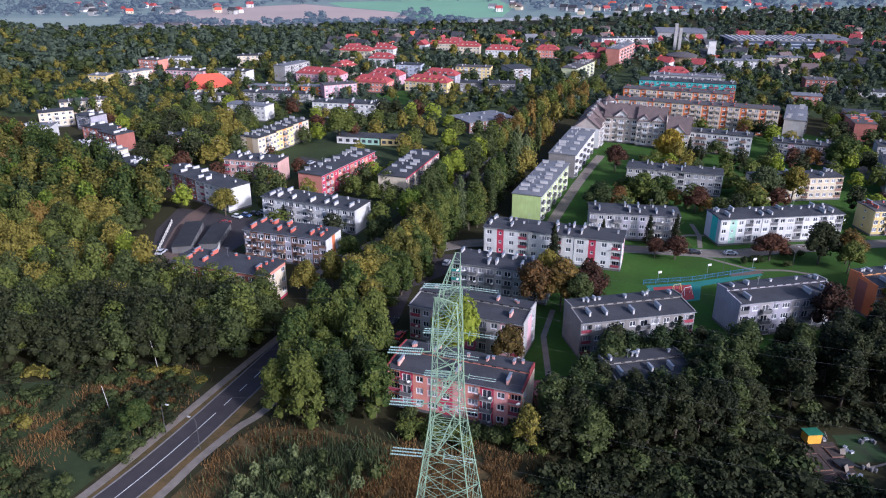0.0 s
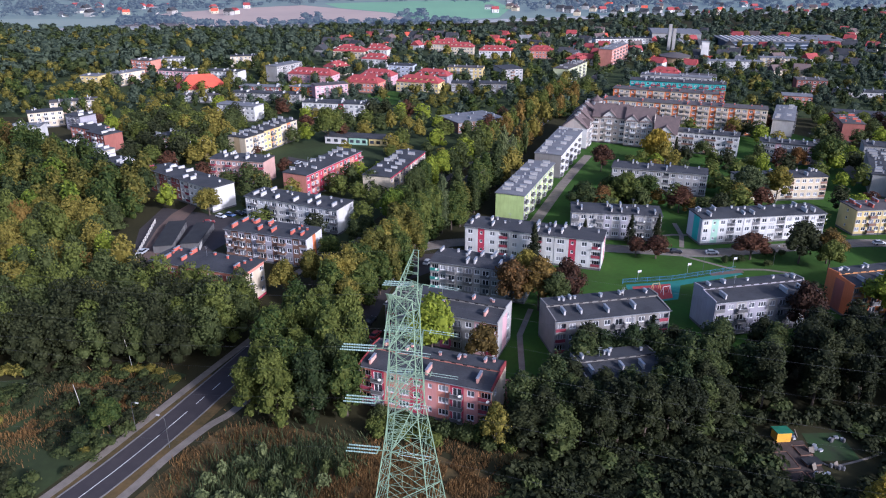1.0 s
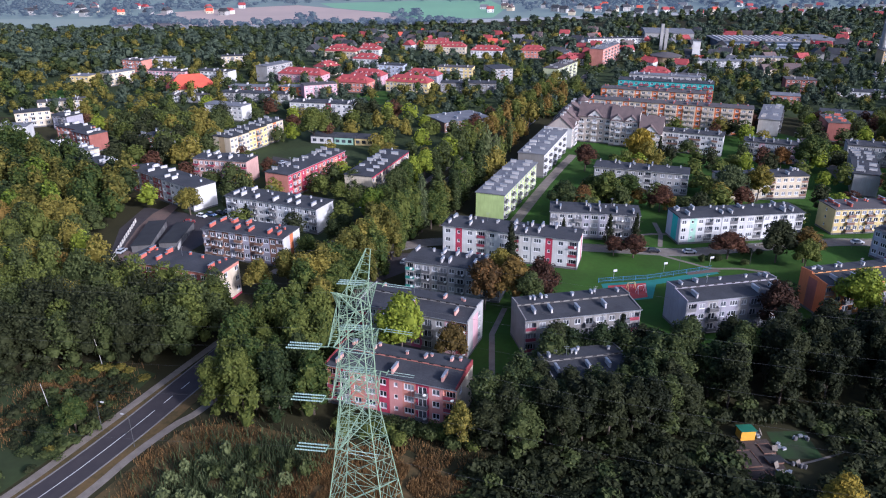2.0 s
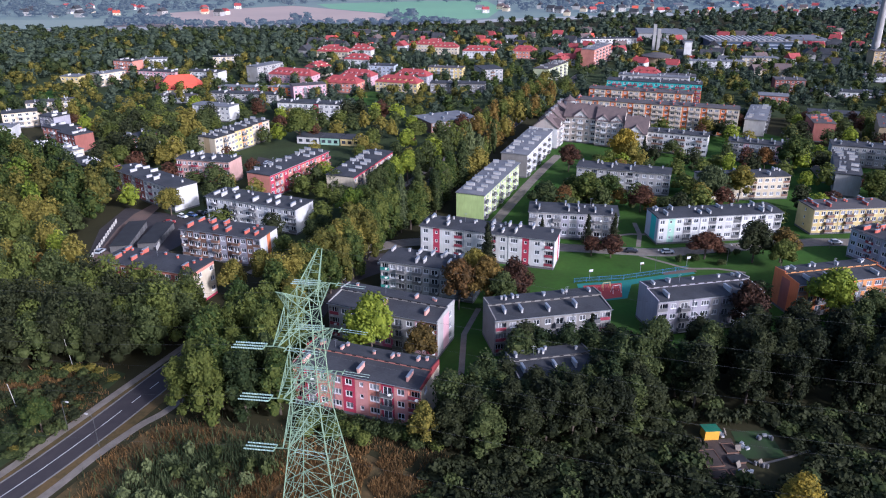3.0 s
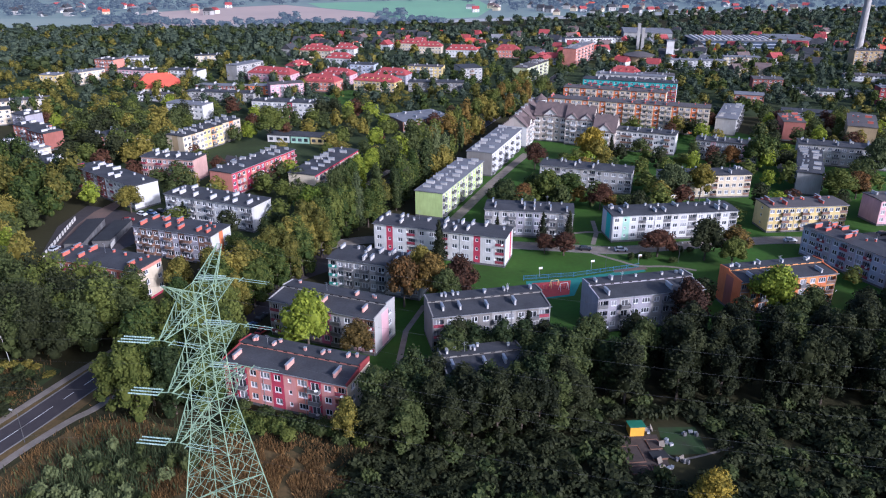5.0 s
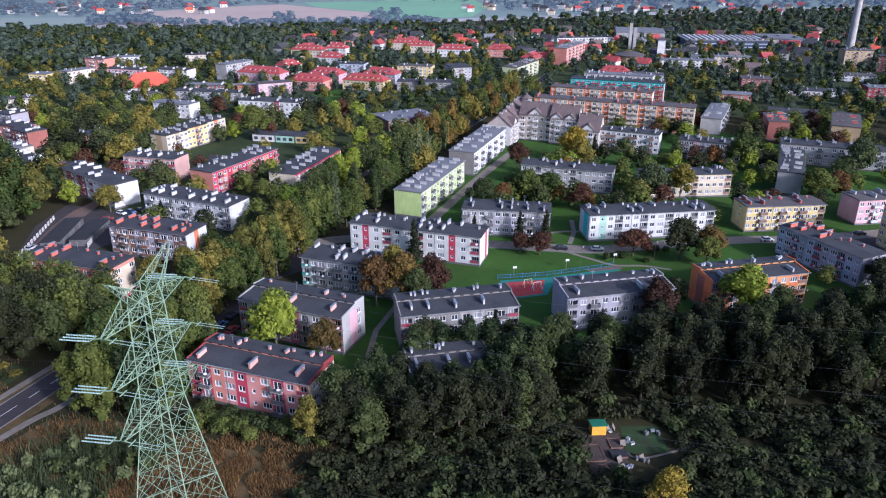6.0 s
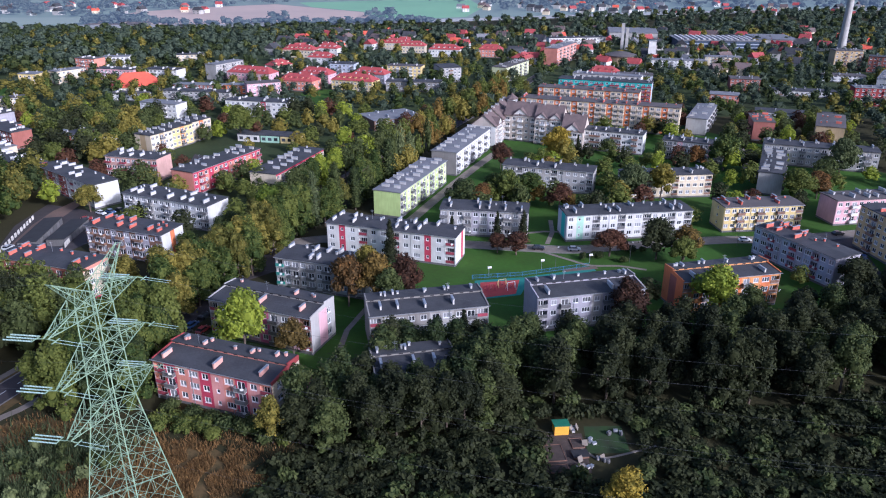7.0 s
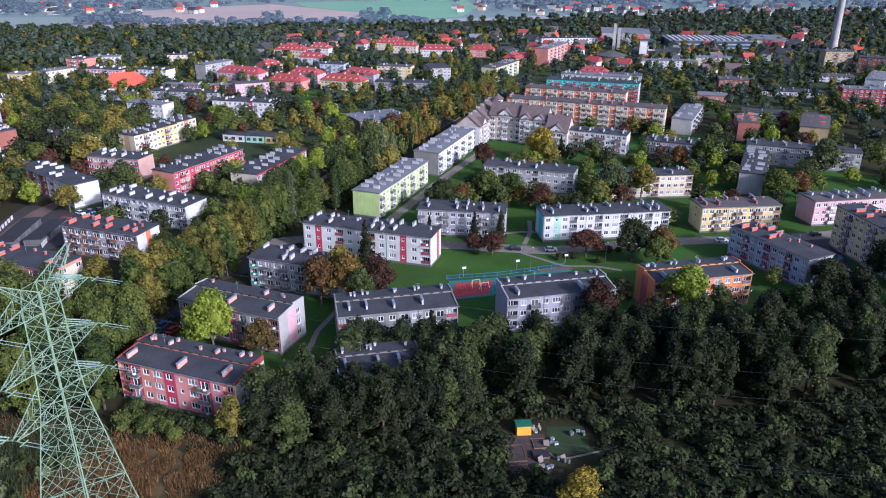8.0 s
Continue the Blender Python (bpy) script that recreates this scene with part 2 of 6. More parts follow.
for name, plan in (("lawn_glade", [(-142, 378), (-120, 381), (-134, 411), (-151, 406)]), ("lawn_meadow", [(-249, 473), (-232, 483), (-258, 530), (-274, 525)]), ("lawn_tenements", [(-43, 460), (-21, 478), (-26, 524), (-47, 513)]), ("lawn_gap", [(-29, 282), (-23, 300), (-30, 320), (-37, 304)])):
    sheet(name, plan, GRASS, "open sunlit lawn between trees and blocks", "lawn", .035)
sheet("dry_meadow", [(-56, 92), (-48, 112), (-41, 126), (-30, 128), (-14, 122), (4, 118), (20, 108), (24, 92), (14, 70), (-40, 70)], DRYG, "brown dry meadow round the pylon", "meadow", 0.03)

AVENUE = smooth_line([(-72, 84), (-60.2, 106.9), (-53.3, 122.9), (-46.5, 141.6), (-37, 168), (-27, 189), (-18, 212), (5.4, 272), (20, 309), (63.5, 421), (83, 470), (119, 560), (170, 690)])
STREET = smooth_line([(-15, 219), (10, 231), (40, 229), (62.6, 225.8), (79.4, 223.2), (96.1, 221.6), (117, 225.5), (149.2, 230.4), (167, 230.6), (205, 237.6), (240, 246), (300, 258)])


def way(name, line, width, material, label, category, z=0.05):
    V, F = ribbon(line, width, -0.05, z)
    return tagged(new(name, mesh_of(name, V, F, [material])), label, category, kind="structure")


def dashes(parent, line, first, last, step, length, width, z):
    """Painted dashes along a line, each a part of the road."""
    P = [Vector(p) for p in line]
    cum = [0.0]
    for a, b in zip(P, P[1:]):
        cum.append(cum[-1] + (b - a).length)

    def at(s):
        for k in range(len(P) - 1):
            if s <= cum[k + 1]:
                return P[k].lerp(P[k + 1], (s - cum[k]) / (cum[k + 1] - cum[k]))
        return P[-1]
    s = first
    while s < last:
        V, F = ribbon([tuple(at(s)), tuple(at(s + length / 2)), tuple(at(s + length))], width, z - 0.02, z)
        part("lane_mark", V, F, LINE, parent)
        s += step


NEARA = [p for p in AVENUE if p[1] < 150]
for shift, width, name in ((-5.1, 2.6, "verge_east"), (5.0, 2.2, "verge_west")):
    V, F = ribbon(NEARA, width, -.05, .035, shift)
    tagged(new(name, mesh_of(name, V, F, [DRYG])), "patchy dry grass verge beside the avenue", "verge", kind="structure")
avenue = way("road_avenue", AVENUE, 7.0, ASPHALT, "dark asphalt avenue with white lane marks", "road")
dashes(avenue, AVENUE, 2, 42, 12, 12.2, 0.16, 0.056)
dashes(avenue, AVENUE, 44, 130, 6, 3.0, 0.16, 0.056)
street = way("road_street", STREET, 5.6, PAVE, "pale worn street past the apartment blocks", "road", 0.055)
for side, name in ((3.65, "kerb_west"), (-3.65, "kerb_east")):
    V, F = ribbon(AVENUE, 0.3, -0.05, 0.14, side)
    tagged(new(name, mesh_of(name, V, F, [KERB])), "grey kerb stones along the avenue", "kerb", kind="structure")
for side in (3.15, -3.15):
    V, F = ribbon(STREET, 0.3, -0.05, 0.15, side)
    tagged(new("kerb_street", mesh_of("kerb_street", V, F, [KERB])), "grey kerb stones along the street", "kerb", kind="structure")
way("pavement_west", smooth_line([(-79, 84), (-67.0, 106.1), (-58.4, 127.0), (-51.4, 145), (-41, 171)]), 1.9, PAVE, "grey slab footway beside the avenue", "footway", 0.06)
PATHS = smooth_line([(-63, 84), (-52.9, 105.8), (-48.9, 116.3), (-43.8, 126.6), (-40.2, 131.6), (-35, 143)])
way("pavement_east", PATHS, 1.9, PAVE, "grey cycle path through the grass verge", "footway", 0.06)
way("pavement_lawn", [(92, 250), (91, 238), (87.6, 226.6)], 1.6, PAVE, "pale footpath across the lawn", "footway", 0.07)
way("pavement_cross", [(78, 236), (88, 238.5), (96, 238)], 1.4, PAVE, "pale footpath across the lawn", "footway", 0.065)
way("pavement_green", [(40, 250), (48.5, 273), (57.5, 297), (68, 323), (78, 346)], 4.2, PAVE, "paved lane beside the white block", "footway", 0.05)
way("pavement_yard", [(24.8, 142), (25.4, 150), (26.4, 166), (31, 181)], 1.5, PAVE, "concrete footpath between two blocks", "footway", 0.06)
way("pavement_track", smooth_line([(-40, 205), (-20, 240), (-5.4, 272), (9, 309), (24, 345)]), 3.0, PAVE, "pale beaten track beside the avenue", "footway", 0.05)
way("pavement_bend", smooth_line([(86, 219), (93, 213), (99, 208.5), (108, 208), (116, 205)]), 1.2, PAVE, "narrow winding path across the lawn", "footway", 0.06)
sheet("road_yard", [(-30, 160), (-17, 158), (-12, 176), (-9, 196), (6, 210), (8, 222), (-14, 219), (-22, 196)], ASPHALT, "asphalt parking strip beside the avenue", "car park", 0.045)
sheet("road_car_park", [(-95, 212), (-72, 222), (-66, 238), (-72, 256), (-104, 268), (-104, 244)], ASPHALT, "worn asphalt yard in front of garages", "car park", 0.05)
sheet("road_side", [(176, 196), (186, 192), (196, 232), (184, 234)], ASPHALT, "asphalt side road with parked cars", "road", 0.045)
sheet("road_lane", [(186, 300), (192, 299), (216, 392), (209, 394)], PAVE, "pale lane between blocks", "road", 0.045)
sheet("road_forecourt", [(-66, 318), (-52, 312), (-46, 330), (-70, 344)], ASPHALT, "car park beside pink blocks", "car park", 0.05)


# ---- windows, balconies, stacks: shared meshes ----
def window_mesh(w, h, mull, glass):
    """A frame with bars, and its pane, set back in it. It looks to -y; origin at the middle of its sill."""
    t, V, F, MI = 0.125, [], [], []
    xs = [-w / 2] + [x for k in range(mull) for x in (-w / 2 + w * k / mull + t * (1 if k == 0 else .5), -w / 2 + w * (k + 1) / mull - t * (1 if k == mull - 1 else .5))] + [w / 2]
    zs = [0, t, h - t, h]
    for z in zs:
        V += [(x, -.05, z) for x in xs]
    n = len(xs)
    panes = [], []
    for j in range(3):
        for i in range(n - 1):
            q = [j * n + i, j * n + i + 1, (j + 1) * n + i + 1, (j + 1) * n + i]
            if j == 1 and i % 2 == 1:
                k = len(V)
                V += [(V[v][0], .02, V[v][2]) for v in q]
                F += [[q[e], q[(e + 1) % 4], k + (e + 1) % 4, k + e] for e in range(4)]
                MI += [0] * 4
                F.append([k, k + 1, k + 2, k + 3])
                MI.append(1)
                m = len(panes[0])
                panes[0].extend(V[k + e] for e in range(4))
                panes[1].append([m, m + 1, m + 2, m + 3])
            else:
                F.append(q)
                MI.append(0)
    k = len(V)                                     # the sill hangs on the frame's lower edge
    V += [(-w / 2, -.2, -.03), (w / 2, -.2, -.03), (w / 2, -.2, -.08), (-w / 2, -.2, -.08)]
    F += [[k, k + 1, n - 1, 0], [k + 3, k + 2, k + 1, k]]
    MI += [0, 0]
    joined = mesh_of("window", V, F, [FRAME, glass], MI)
    frame_me = mesh_of("window_frame", V, [f for f, mi in zip(F, MI) if mi == 0], [FRAME])
    pane_me = mesh_of("pane", *box(-w / 2 + t, w / 2 - t, .022, .04, t, h - t), [glass])
    return frame_me, pane_me, joined


WINS = {}
for key, (w, h, mull) in {"w": (1.65, 1.45, 2), "W": (2.3, 1.45, 3), "s": (.9, 1.0, 1), "b": (2.0, 2.05, 2), "l": (2.2, 2.0, 3)}.items():
    WINS[key] = [(w, h, *window_mesh(w, h, mull, gl)) for gl in (GLASS, GLASSL)]


def balcony_mesh(w, d, panel):
    V, F = box(-w / 2, w / 2, -d, 0.0, -.16, 0)
    n0 = len(F)
    box(-w / 2, w / 2, -d, -d + .06, .08, 1.0, V, F)
    box(-w / 2, -w / 2 + .05, -d + .06, 0, .08, 1.0, V, F)
    box(w / 2 - .05, w / 2, -d + .06, 0, .08, 1.0, V, F)
    n1 = len(F)
    box(-w / 2 - .02, w / 2 + .02, -d - .02, -d + .08, 1.0, 1.06, V, F)
    return mesh_of("balcony", V, F, [GREYW, panel, METAL], [0] * n0 + [1] * (n1 - n0) + [2] * (len(F) - n1))


BALC = {m.name: (balcony_mesh(2.7, 1.1, m), balcony_mesh(2.7, .12, m)) for m in (RAILG, RAILR, RAILT, RAILW, RAILB, RAILC)}


def stack_mesh(l, w, h, material):
    """A vent stack: a shaft that widens into a capping slab."""
    V, F, MI = [], [], []
    for dx, z in ((0, 0), (0, h), (.09, h), (.09, h + .13), (-.1, h + .16)):
        a, b = w / 2 + dx, l / 2 + dx
        V += [(-a, -b, z), (a, -b, z), (a, b, z), (-a, b, z)]
    for k in range(4):
        F += [[4 * k + e, 4 * k + (e + 1) % 4, 4 * k + 4 + (e + 1) % 4, 4 * k + 4 + e] for e in range(4)]
        MI += [0 if k == 0 else 1] * 4
    F.append([16, 17, 18, 19])
    return mesh_of("chimney", V, F, [material, METAL], MI + [1])


STACKS = {m.name: [stack_mesh(l, w, h, m) for l, w, h in ((2.9, .42, 1.25), (1.7, .42, 1.0), (.6, .5, .9))] for m in (STACKW, STACKR, STACKP)}
V, F = tube([(0, 0, 0), (0, -.03, .0), (0, -.10, 0)], [.04, .30, .42], 10)
DISH = mesh_of("satellite_dish", V, F, [FRAME])


# ---- apartment blocks ----
def wall_face(V, F, MI, o, u, length, H, cuts, holes, colour):
    """One outer wall, cut along x and z; holes (x0, x1, z0, z1, depth) go in; colour(x, z) gives the material's number."""
    n = (u[1], -u[0])
    xs = sorted({0, length, *cuts, *(h[0] for h in holes), *(h[1] for h in holes)})
    zs = sorted({0, .7, H, *(h[2] for h in holes), *(h[3] for h in holes)})

    def P(x, z, d=0.0):
        return (o[0] + u[0] * x - n[0] * d, o[1] + u[1] * x - n[1] * d, z)

    def quad(a, b, c, d, mi):
        k = len(V)
        V.extend((a, b, c, d))
        F.append([k, k + 1, k + 2, k + 3])
        MI.append(mi)
    for xa, xb in zip(xs, xs[1:]):
        for za, zb in zip(zs, zs[1:]):
            x, z = (xa + xb) / 2, (za + zb) / 2
            if any(h[0] < x < h[1] and h[2] < z < h[3] for h in holes):
                continue
            quad(P(xa, za), P(xb, za), P(xb, zb), P(xa, zb), colour(x, z))
    for x0, x1, z0, z1, d in holes:
        mi = colour((x0 + x1) / 2, z1 + .1)
        quad(P(x0, z0), P(x0, z0, d), P(x0, z1, d), P(x0, z1), mi)
        quad(P(x1, z0, d), P(x1, z0), P(x1, z1), P(x1, z1, d), mi)
        quad(P(x0, z0, d), P(x0, z0), P(x1, z0), P(x1, z0, d), mi)
        quad(P(x0, z1), P(x0, z1, d), P(x1, z1, d), P(x1, z1), mi)
        quad(P(x0, z0, d), P(x1, z0, d), P(x1, z1, d), P(x0, z1, d), mi)


def joined_mesh(name, pairs):
    """Many small meshes at their poses, as one."""
    V, F, MI, mats = [], [], [], []
    for me, m in pairs:
        k = len(V)
        V += [tuple(m @ v.co) for v in me.vertices]
        for p in me.polygons:
            F.append([k + i for i in p.vertices])
            mt = me.materials[p.material_index]
            if mt not in mats:
                mats.append(mt)
            MI.append(mats.index(mt))
    return mesh_of(name, V, F, mats, MI)


FOOT = []       # footprints, to keep trees out
_rng = random.Random(5)


def block(label, x, y, yaw, L, W, H, storeys, bays, paints, mats, ends=("", ""), end_mats=(0, 0), roof="flat", roof_mat=None, stacks=(6, "white_vent_stack", 1),
          panel=RAILG, panel_b=None, near=False, close=False, name="apartment_block", plinth=DGREY, end_stripe=None, cross=0, band=None, dishes=0, group="apartment blocks"):
    """An apartment block; its windowed long side looks to its own -y. bays: one letter a bay (w W s windows, b balcony, l loggia, . none);
    paints: one digit a bay, into mats; ends: the bays of the -x and +x end walls; end_stripe: (digit, from, to) along the +x or -x end."""
    top = thing(name, x, y, 0, yaw, label, "apartment block", group)
    FOOT.append((x, y, math.cos(radians(yaw)), math.sin(radians(yaw)), L / 2, W / 2))
    rise = (H - 1.1) / storeys
    V, F, MI = [], [], []
    pl = len(mats)
    far = y > 395
    lone = []

    def face(o, u, length, letters, colours, base):
        """Cuts the holes of one wall and hangs its windows."""
        n = max(1, len(letters))
        step = length / n
        holes = []
        for k, c in enumerate(letters):
            if c not in WINS:
                continue
            for s in range(storeys):
                w, h = WINS[c][0][:2]
                z = .95 + s * rise + (.75 if c in "wWs" else .12)
                if c == "s":
                    z += .2
                xm = (k + .5) * step
                d = .12
                if c == "l":
                    w2 = min(step - .3, 3.0)
                    holes.append((xm - w2 / 2, xm + w2 / 2, z, z + 2.2, 1.1))
                    d = 1.02
                else:
                    holes.append((xm - w / 2, xm + w / 2, z, z + h, .2))
                nrm = (u[1], -u[0])
                ang = math.degrees(math.atan2(u[1], u[0]))
                spot = pose(o[0] + u[0] * xm - nrm[0] * d, o[1] + u[1] * xm - nrm[1] * d, z, 0, 0, ang)
                fr, pa, jo = WINS[c][_rng.random() < .4][2:]
                if far:
                    lone.append((jo, spot))
                elif close:
                    win = obj("window", fr, top, "", spot)
                    obj("pane", pa, win)
                else:
                    obj("window", jo, top, "", spot)
                if c in "bl":
                    spot = pose(o[0] + u[0] * xm, o[1] + u[1] * xm, z - .02, 0, 0, ang)
                    if far:
                        lone.append((BALC[(panel if c == "l" or panel_b is None else panel_b).name][c == "l"], spot))
                        continue
                    obj("balcony", BALC[(panel if c == "l" or panel_b is None else panel_b).name][c == "l"], top, "", spot)
                    if _rng.random() < dishes:
                        obj("satellite_dish", DISH, top, "white satellite dish", pose(o[0] + u[0] * (xm + 1) + nrm[0] * 1.3, o[1] + u[1] * (xm + 1) + nrm[1] * 1.3, z + 1.2, 15, 0, ang + 30))

        def colour(xx, z):
            if z < .7:
                return pl
            if band and z > H - band[1]:
                return band[0]
            if isinstance(colours, str):
                return int(colours[min(len(colours) - 1, int(xx / length * len(colours)))])
            if end_stripe and end_stripe[1] < xx / length < end_stripe[2]:
                return end_stripe[0]
            return colours
        cuts = [i * step for i in range(1, n)]
        if isinstance(colours, str):
            cuts += [i * length / len(colours) for i in range(1, len(colours))]
        elif end_stripe:
            cuts += [end_stripe[1] * length, end_stripe[2] * length]
        wall_face(V, F, MI, o, u, length, H, cuts, holes, colour)

    face((-L / 2, -W / 2), (1, 0), L, bays, paints, 0)
    face((L / 2, -W / 2), (0, 1), W, ends[1], end_mats[1], 0)
    face((L / 2, W / 2), (-1, 0), L, "", "0", 0)
    face((-L / 2, W / 2), (0, -1), W, ends[0], end_mats[0], 0)
    obj("wall", mesh_of("wall", V, F, [*mats, plinth], MI), top)
    if lone:
        tagged(obj("facade_detail", joined_mesh("facade_detail", lone), top), kind="stuff")
    rm = roof_mat or ROOF
    a, b = L / 2, W / 2
    if roof == "step":
        part("roof", *prism([(-b - .35, H - .02), (-b - .35, H + .16), (.1 * W, H + .55), (.1 * W, H + .35)], -a + .05, a - .05), rm, top)
        part("clerestory", *box(-a + .05, a - .05, .1 * W, .1 * W + .25, H, H + 1.05), mats[0], top)
        part("roof_rear", *prism([(.1 * W - .25, H + 1.05), (.1 * W - .25, H + 1.22), (b + .35, H + .75), (b + .35, H + .56), ], -a + .05, a - .05), rm, top)
        part("rear_wall_strip", *box(-a + .05, a - .05, b - .2, b + .004, H, H + .62), mats[0], top)
        for s, e in ((-1, end_mats[0]), (1, end_mats[1])):
            m = mats[band[0]] if band else mats[int(e[-1]) if isinstance(e, str) else e]
            x0, x1 = sorted((s * (a - .26), s * (a + .03)))
            part("parapet", *prism([(-b - .02, H - .3), (-b - .02, H + .38), (.1 * W - .2, H + .85), (.1 * W - .2, H + 1.42), (b + .02, H + .95), (b + .02, H - .3)], x0, x1), m, top)
        for k in range(int(L / 2.6)):
            xx = -a + 1.5 + k * 2.6
            part("roof_vent", *box(xx - .5, xx + .5, .1 * W - .012, .1 * W + .02, H + .66, H + .96), DARK, top) if near else None
        zr = lambda yy: H + .16 + (yy + b + .35) / (.1 * W + b + .35) * .39 if yy < .1 * W else H + 1.2 - (yy - .1 * W) / (b - .1 * W) * .45
    elif roof == "hip":
        R = 4.2 if W < 16 else 8.5
        o = .5
        part("roof", [(-a - o, -b - o, H - .1), (a + o, -b - o, H - .1), (a + o, b + o, H - .1), (-a - o, b + o, H - .1), (-a + b * .8, 0, H + R), (a - b * .8, 0, H + R)],
             [[0, 1, 5, 4], [1, 2, 5], [2, 3, 4, 5], [3, 0, 4], [3, 2, 1, 0]], rm, top)
        for k in range(max(2, int(L / 5))):
            xx = -a * .7 + k * a * 1.4 / max(1, int(L / 5) - 1)
            V2, F2 = prism([(-b * .72, H + .9), (-b * .72, H + 2.3), (-b * .1, H + 2.6), (-b * .1, H + .9)], xx - .8, xx + .8)
            part("dormer", V2, F2, mats[0], top)
            part("dormer_roof", *prism([(-b * .72 - .3, H + 2.25), (-b * .72 - .3, H + 2.45), (-b * .05, H + 2.85), (-b * .05, H + 2.6)], xx - 1.0, xx + 1.0), rm, top)
        zr = lambda yy: H + R * (1 - abs(yy) / (b + .5)) - .3
    elif roof == "gable":
        R = .42 * W
        part("roof", *prism([(-b - .5, H - .1), (0, H + R), (b + .5, H - .1), (b + .5, H + .15), (0, H + R + .28), (-b - .5, H + .15)][::-1], -a - .4, a + .4), rm, top)
        for s in (-1, 1):
            x0, x1 = sorted((s * a, s * (a - .25)))
            part("gable", *prism([(-b, H), (b, H), (0, H + R - .1)], x0, x1), mats[0], top)
        for k in range(cross):
            xx = -a + L * (k + .5) / cross
            w2 = min(3.6, L / cross * .42)
            V2 = [(xx - w2, -b - .35, H - .6), (xx + w2, -b - .35, H - .6), (xx + w2, -b - .35, H + .6), (xx, -b - .35, H + w2 * 1.05), (xx - w2, -b - .35, H + .6)]
            V2 += [(p[0], -b * .1, p[2]) for p in V2]
            part("front_gable", V2, [[0, 1, 2, 3, 4], [9, 8, 7, 6, 5], [0, 4, 9, 5], [1, 6, 7, 2], [0, 5, 6, 1]], WHITE, top)
            e, t = .35, .18
            for sgn in (-1, 1):
                p0, p1 = (xx + sgn * (w2 + e), H + .6 - e), (xx, H + w2 * 1.05)
                V3 = [(p0[0], -b - .7, p0[1]), (p1[0], -b - .7, p1[1]), (p1[0], -b * .05, p1[1]), (p0[0], -b * .05, p0[1])]
                V3 += [(p[0], p[1], p[2] + t) for p in V3]
                part("gable_roof", V3, [[0, 1, 2, 3], [7, 6, 5, 4], [0, 4, 5, 1], [1, 5, 6, 2], [2, 6, 7, 3], [3, 7, 4, 0]], rm, top)
            obj("window", WINS["w"][0][4], top, "", pose(xx, -b - .37, H - .1, 0, 0, 0))
            part("timber", *bars([((xx - w2, -b - .37, H + .55), (xx + w2, -b - .37, H + .55))], .09), BROWN, top)
        zr = lambda yy: H + R * (1 - abs(yy) / (b + .5))
    else:
        part("roof", *prism([(-b - .4, H - .02), (b + .4, H - .02), (b + .4, H + .2), (0, H + .5), (-b - .4, H + .2)][::-1], -a - .25, a + .25), rm, top)
        zr = lambda yy: H + .2 + (1 - abs(yy) / (b + .4)) * .3
    n, sm, size = stacks
    for k in range(n):
        xx = -a + L * (k + .5) / n + _rng.uniform(-1.0, 1.0)
        if size > 1:
            obj("chimney", STACKS[sm][1], top, "", pose(xx, 0, zr(0) - .25, 0, 0, 0))
            continue
        big = roof == "step"
        for yy, pick in ((-.24 * W, 0), (.28 * W, 1 if big else 0), (.30 * W, 2), (.1 * W if not big else .34 * W, 2)):
            if _rng.random() < (.42 if far else .62):
                xo = xx + _rng.uniform(-1.3, 1.3)
                yo = yy + _rng.uniform(-.06, .06) * W
                if abs(xo) < a - .6:
                    obj("chimney", STACKS[sm][pick], top, "", pose(xo, yo, zr(yo) - .12, 0, 0, 0) @ Matrix.Diagonal((1, _rng.uniform(.75, 1.15), _rng.uniform(.8, 1.1), 1)))
    if near:
        for xx in (-a + .25, -a / 3, a / 3, a - .25):
            part("downpipe", *tube([(xx, -b - .08, .1), (xx, -b - .08, H)], [.06, .06], 6), METAL, top)
        xx = _rng.uniform(-a * .7, a * .7)
        part("antenna", *bars([((xx, .2 * W, zr(.2 * W) - .1), (xx, .2 * W, H + 3.6)), ((xx - .6, .2 * W, H + 3.3), (xx + .6, .2 * W, H + 3.3)), ((xx - .4, .2 * W, H + 2.9), (xx + .4, .2 * W, H + 2.9))], .025), METAL, top)
        V2, F2 = box(-a - .28, a + .28, -b - .52, -b - .40, H - .06, H + .08)
        part("gutter", V2, F2, METAL, top)
    return top


N1 = dict(near=True, close=True, dishes=.3, panel_b=RAILG)
N2 = dict(near=True, dishes=.3)
block("salmon and red apartment block with stepped bitumen roof", 3.9, 135.2, -19.8, 30.3, 11, 10.0, 3, "lbwWwsWbwl", "0102120120", [SALMON, RED, ROSE, CREAM, DRED], ("", "w."), (0, 3), "step", stacks=(5, "salmon_vent_stack", 1), band=(4, .25), panel=RAILR, **N1)
block("pink and white block with magenta loggias", 7.6, 164.2, -21.5, 30.2, 11.6, 10.2, 3, "lwbwWwbwWl", "0010120013", [GREYW, PINK, HOTPINK, BROWN], ("", ".w"), (0, "001100"), "step", stacks=(5, "salmon_vent_stack", 1), panel=RAILR, **N1)
block("weathered grey block with stepped roof and dark red trim", 47.3, 163.5, 11.8, 30.4, 11.5, 10.0, 3, "lwbwwbWwbl", "0000011001", [GREY, GREYW], ("", ""), (0, 0), "step", stacks=(5, "white_vent_stack", 1), panel=RAILR, **N1)
block("lilac grey block with stepped roof among trees", 89.8, 173.3, 11.8, 30.0, 11.0, 10.0, 3, "lwbwWwbwWl", "0010010010", [LILAC, GREYW, ORANGE], ("", ""), (0, "1121"), "step", stacks=(5, "white_vent_stack", 1), panel=RAILG, **N1)
